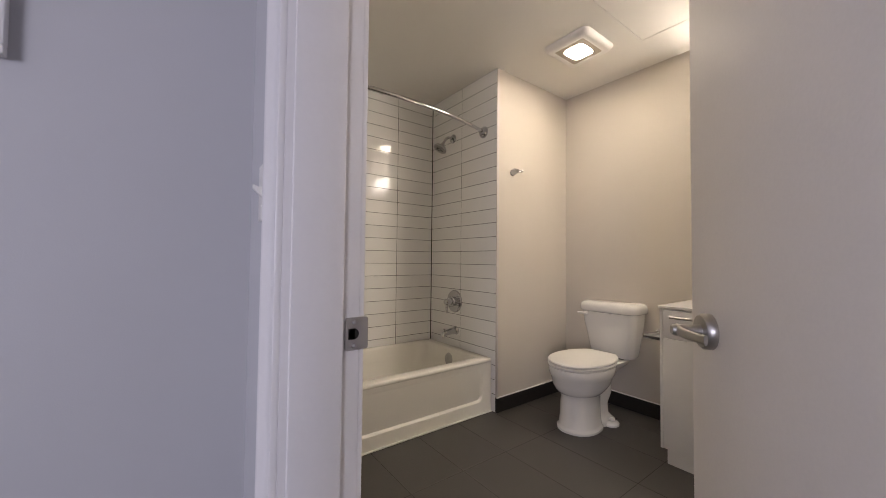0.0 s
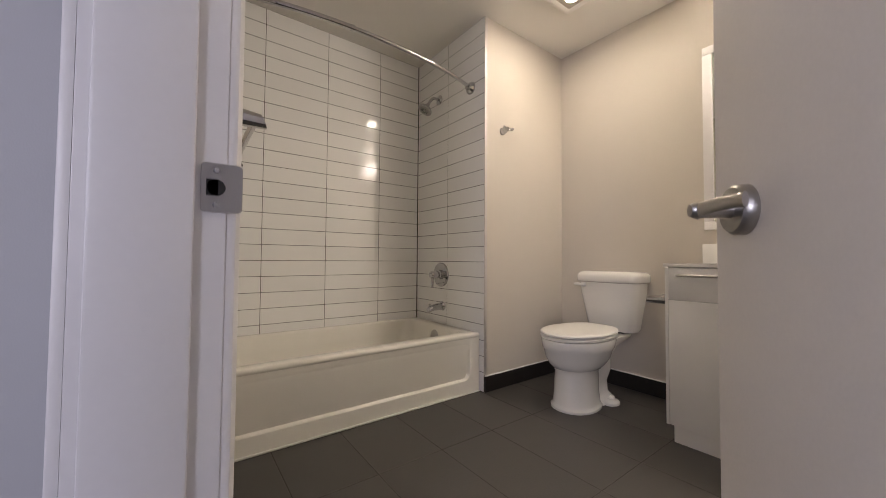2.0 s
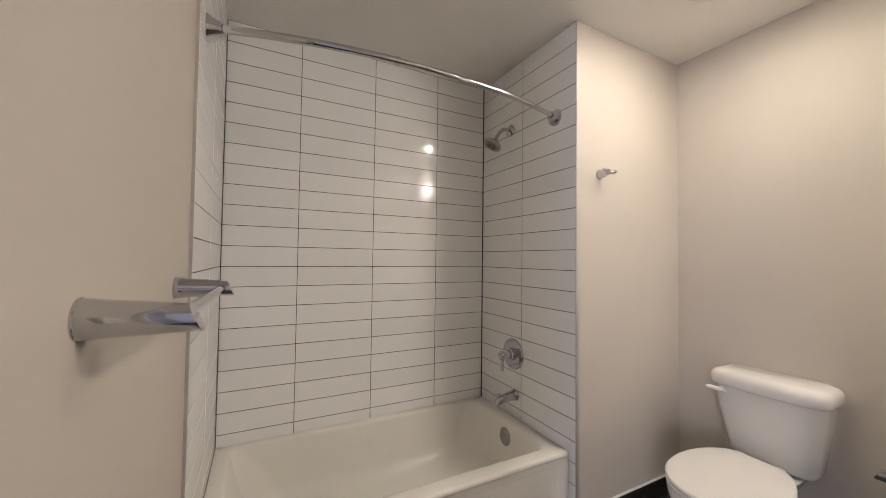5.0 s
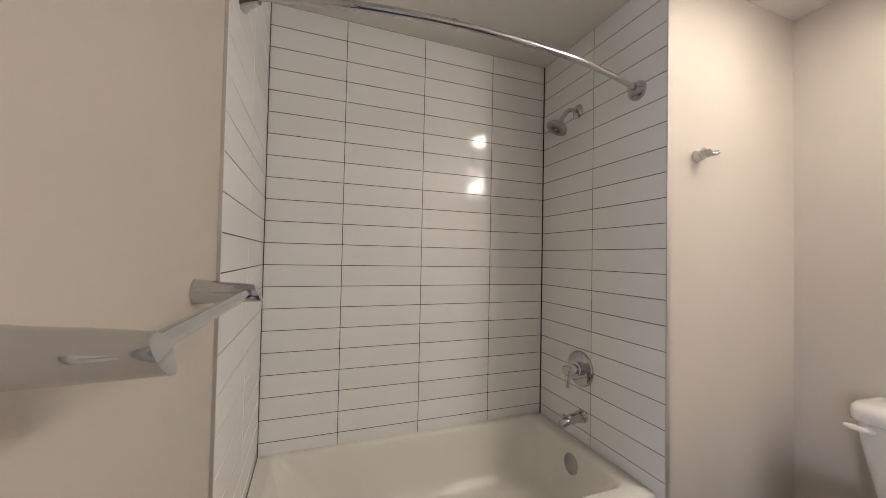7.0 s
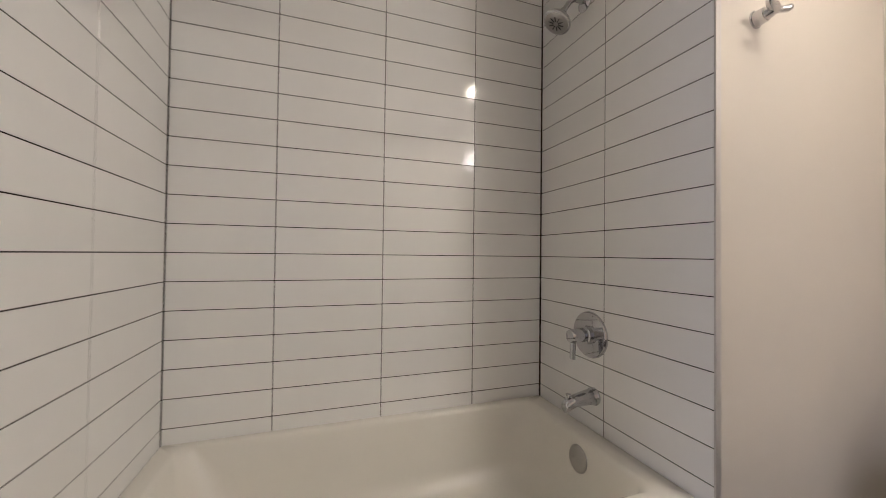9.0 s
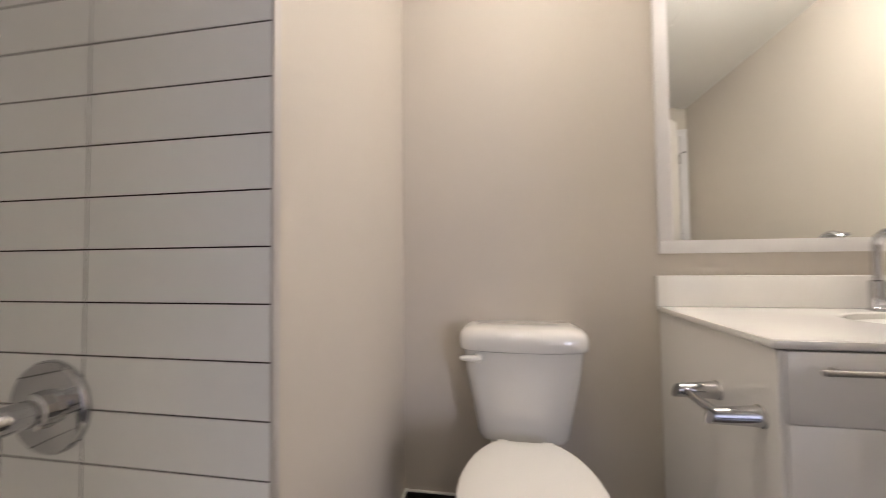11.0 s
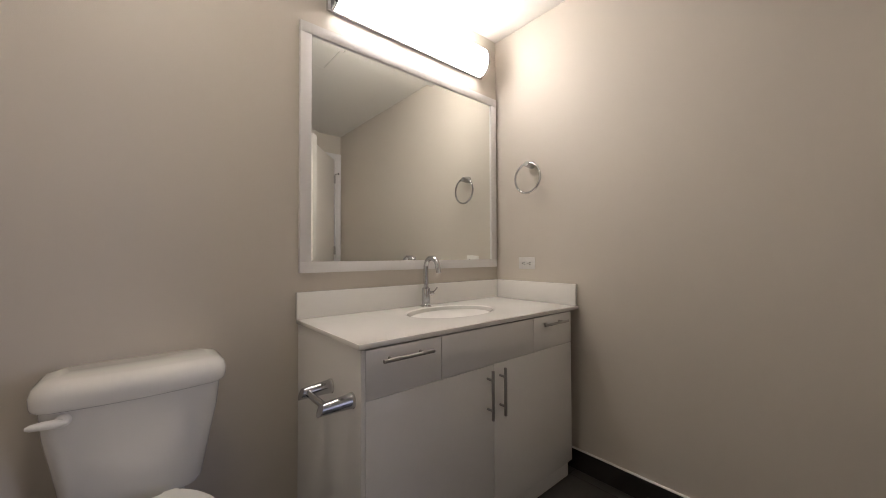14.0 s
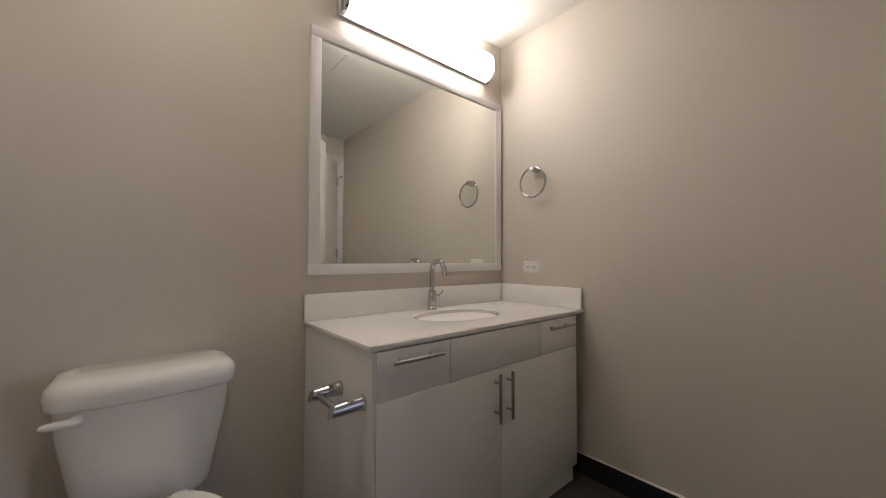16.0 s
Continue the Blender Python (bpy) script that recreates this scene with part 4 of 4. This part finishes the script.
def tiled_wall(name, label, backing, origin, along, normal, cols, low):
    """cols: joints along the wall; rows run at a fixed pitch from floor to ceiling; low: where a column of tiles begins."""
    wall = structure(name, backing, GROUT, label)
    a, nrm, up = Vector(along), Vector(normal), Vector((0, 0, 1))
    turn = Matrix((a, up, nrm)).transposed().to_4x4() if a.cross(up).dot(nrm) > 0 else Matrix((-a, up, nrm)).transposed().to_4x4()
    first = ROW0 - ROW * math.floor(ROW0 / ROW)
    zs = [0.0] + [first + ROW * i for i in range(60) if 0.03 < first + ROW * i < TOP - 0.01] + [TOP]
    rng = random.Random(name)
    for c0, c1, base in zip(cols, cols[1:], low):
        for z0, z1 in zip(zs, zs[1:]):
            if z1 <= base + 0.02:
                continue
            z0 = max(z0, base)
            w, h = c1 - c0 - JOINT, z1 - z0 - JOINT
            if h < 0.006:
                continue
            ob = new("tile", tile_mesh(w, h))
            mid = Vector(origin) + a * (c0 + c1) / 2 + up * (z0 + z1) / 2
            tilt = pose(0, 0, 0, rng.gauss(0, 0.10), rng.gauss(0, 0.05), 0)
            ob.matrix_basis = Matrix.Translation(mid) @ turn @ tilt
            ob.parent = wall


RIM = 0.398
# back wall, chase end and door-wall end of the tub
B = TUB_BACK + TILE_T
tiled_wall("wall_tile_back", "white stacked wall tile with dark grout behind the tub", solid((TILE_LEFT - 0.012, CHASE_X + 0.012, B - 0.0086, B + 0.002, 0.30, TOP)), (0, B, 0), (1, 0, 0), (0, -1, 0), [TILE_LEFT + 0.001, 1.534, 1.973, 2.414, CHASE_X - 0.004], [RIM] * 4)
C = CHASE_X + TILE_T
tiled_wall("wall_tile_chase", "white stacked wall tile with dark grout at the shower", solid((C - 0.0086, C + 0.002, CHASE_Y + 0.003, B - 0.003, 0, TOP)), (C, 0, 0), (0, 1, 0), (-1, 0, 0), [CHASE_Y + 0.003, 2.787, TUB_BACK - 0.002], [0, RIM])
L = TILE_LEFT - TILE_T
tiled_wall("wall_tile_left", "white stacked wall tile with dark grout beside the towel bar", solid((DOOR_WALL, L + 0.0086, 2.357, B - 0.003, 0, TOP)), (L, 0, 0), (0, 1, 0), (1, 0, 0), [2.357, 2.787, TUB_BACK - 0.002], [RIM, RIM])
structure("trim_chase_edge", box(CHASE_X - 0.002, CHASE_X + 0.0135, CHASE_Y - 0.003, CHASE_Y + 0.0028, BASE_H + 0.008, TOP, 0.0006, 1), TRIM_METAL, "thin pale tile edge trim")
structure("trim_chase_bead", box(CHASE_X + 0.0138, CHASE_X + 0.022, CHASE_Y - 0.0022, CHASE_Y, BASE_H + 0.008, TOP, 0.0006, 1), TRIM_METAL, "thin satin metal edge trim")
structure("trim_left_edge", box(DOOR_WALL, TILE_LEFT + 0.001, 2.351, 2.3566, 0, TOP, 0.001, 1), TRIM_METAL, "satin metal tile edge trim")


# ---- floor tiles ----
def floor_tiles():
    rng = random.Random(5)
    w, d, j = 0.3345, 0.62, 0.0035
    for i in range(-3, 8):
        for k in range(-4, 3):
            x0, x1 = 1.452 + i * w, 1.452 + (i + 1) * w
            y0, y1 = 1.933 + (k - 1) * d, 1.933 + k * d
            x0, x1, y0, y1 = max(x0, 0.3), min(x1, FAR), max(y0, RIGHT if x0 >= 0.97 else -0.6), min(y1, 2.39 if x0 > 0.97 else HALL_NORTH)
            if x1 - x0 < 0.02 or y1 - y0 < 0.02:
                continue
            ob = new("floor_tile", tile_mesh(x1 - x0 - j, y1 - y0 - j, 0.0081))
            ob.matrix_basis = pose((x0 + x1) / 2, (y0 + y1) / 2, -0.0081 + rng.uniform(-0.0003, 0), rng.gauss(0, 0.05), rng.gauss(0, 0.08), 0)
            ob.parent = floor


floor_tiles()
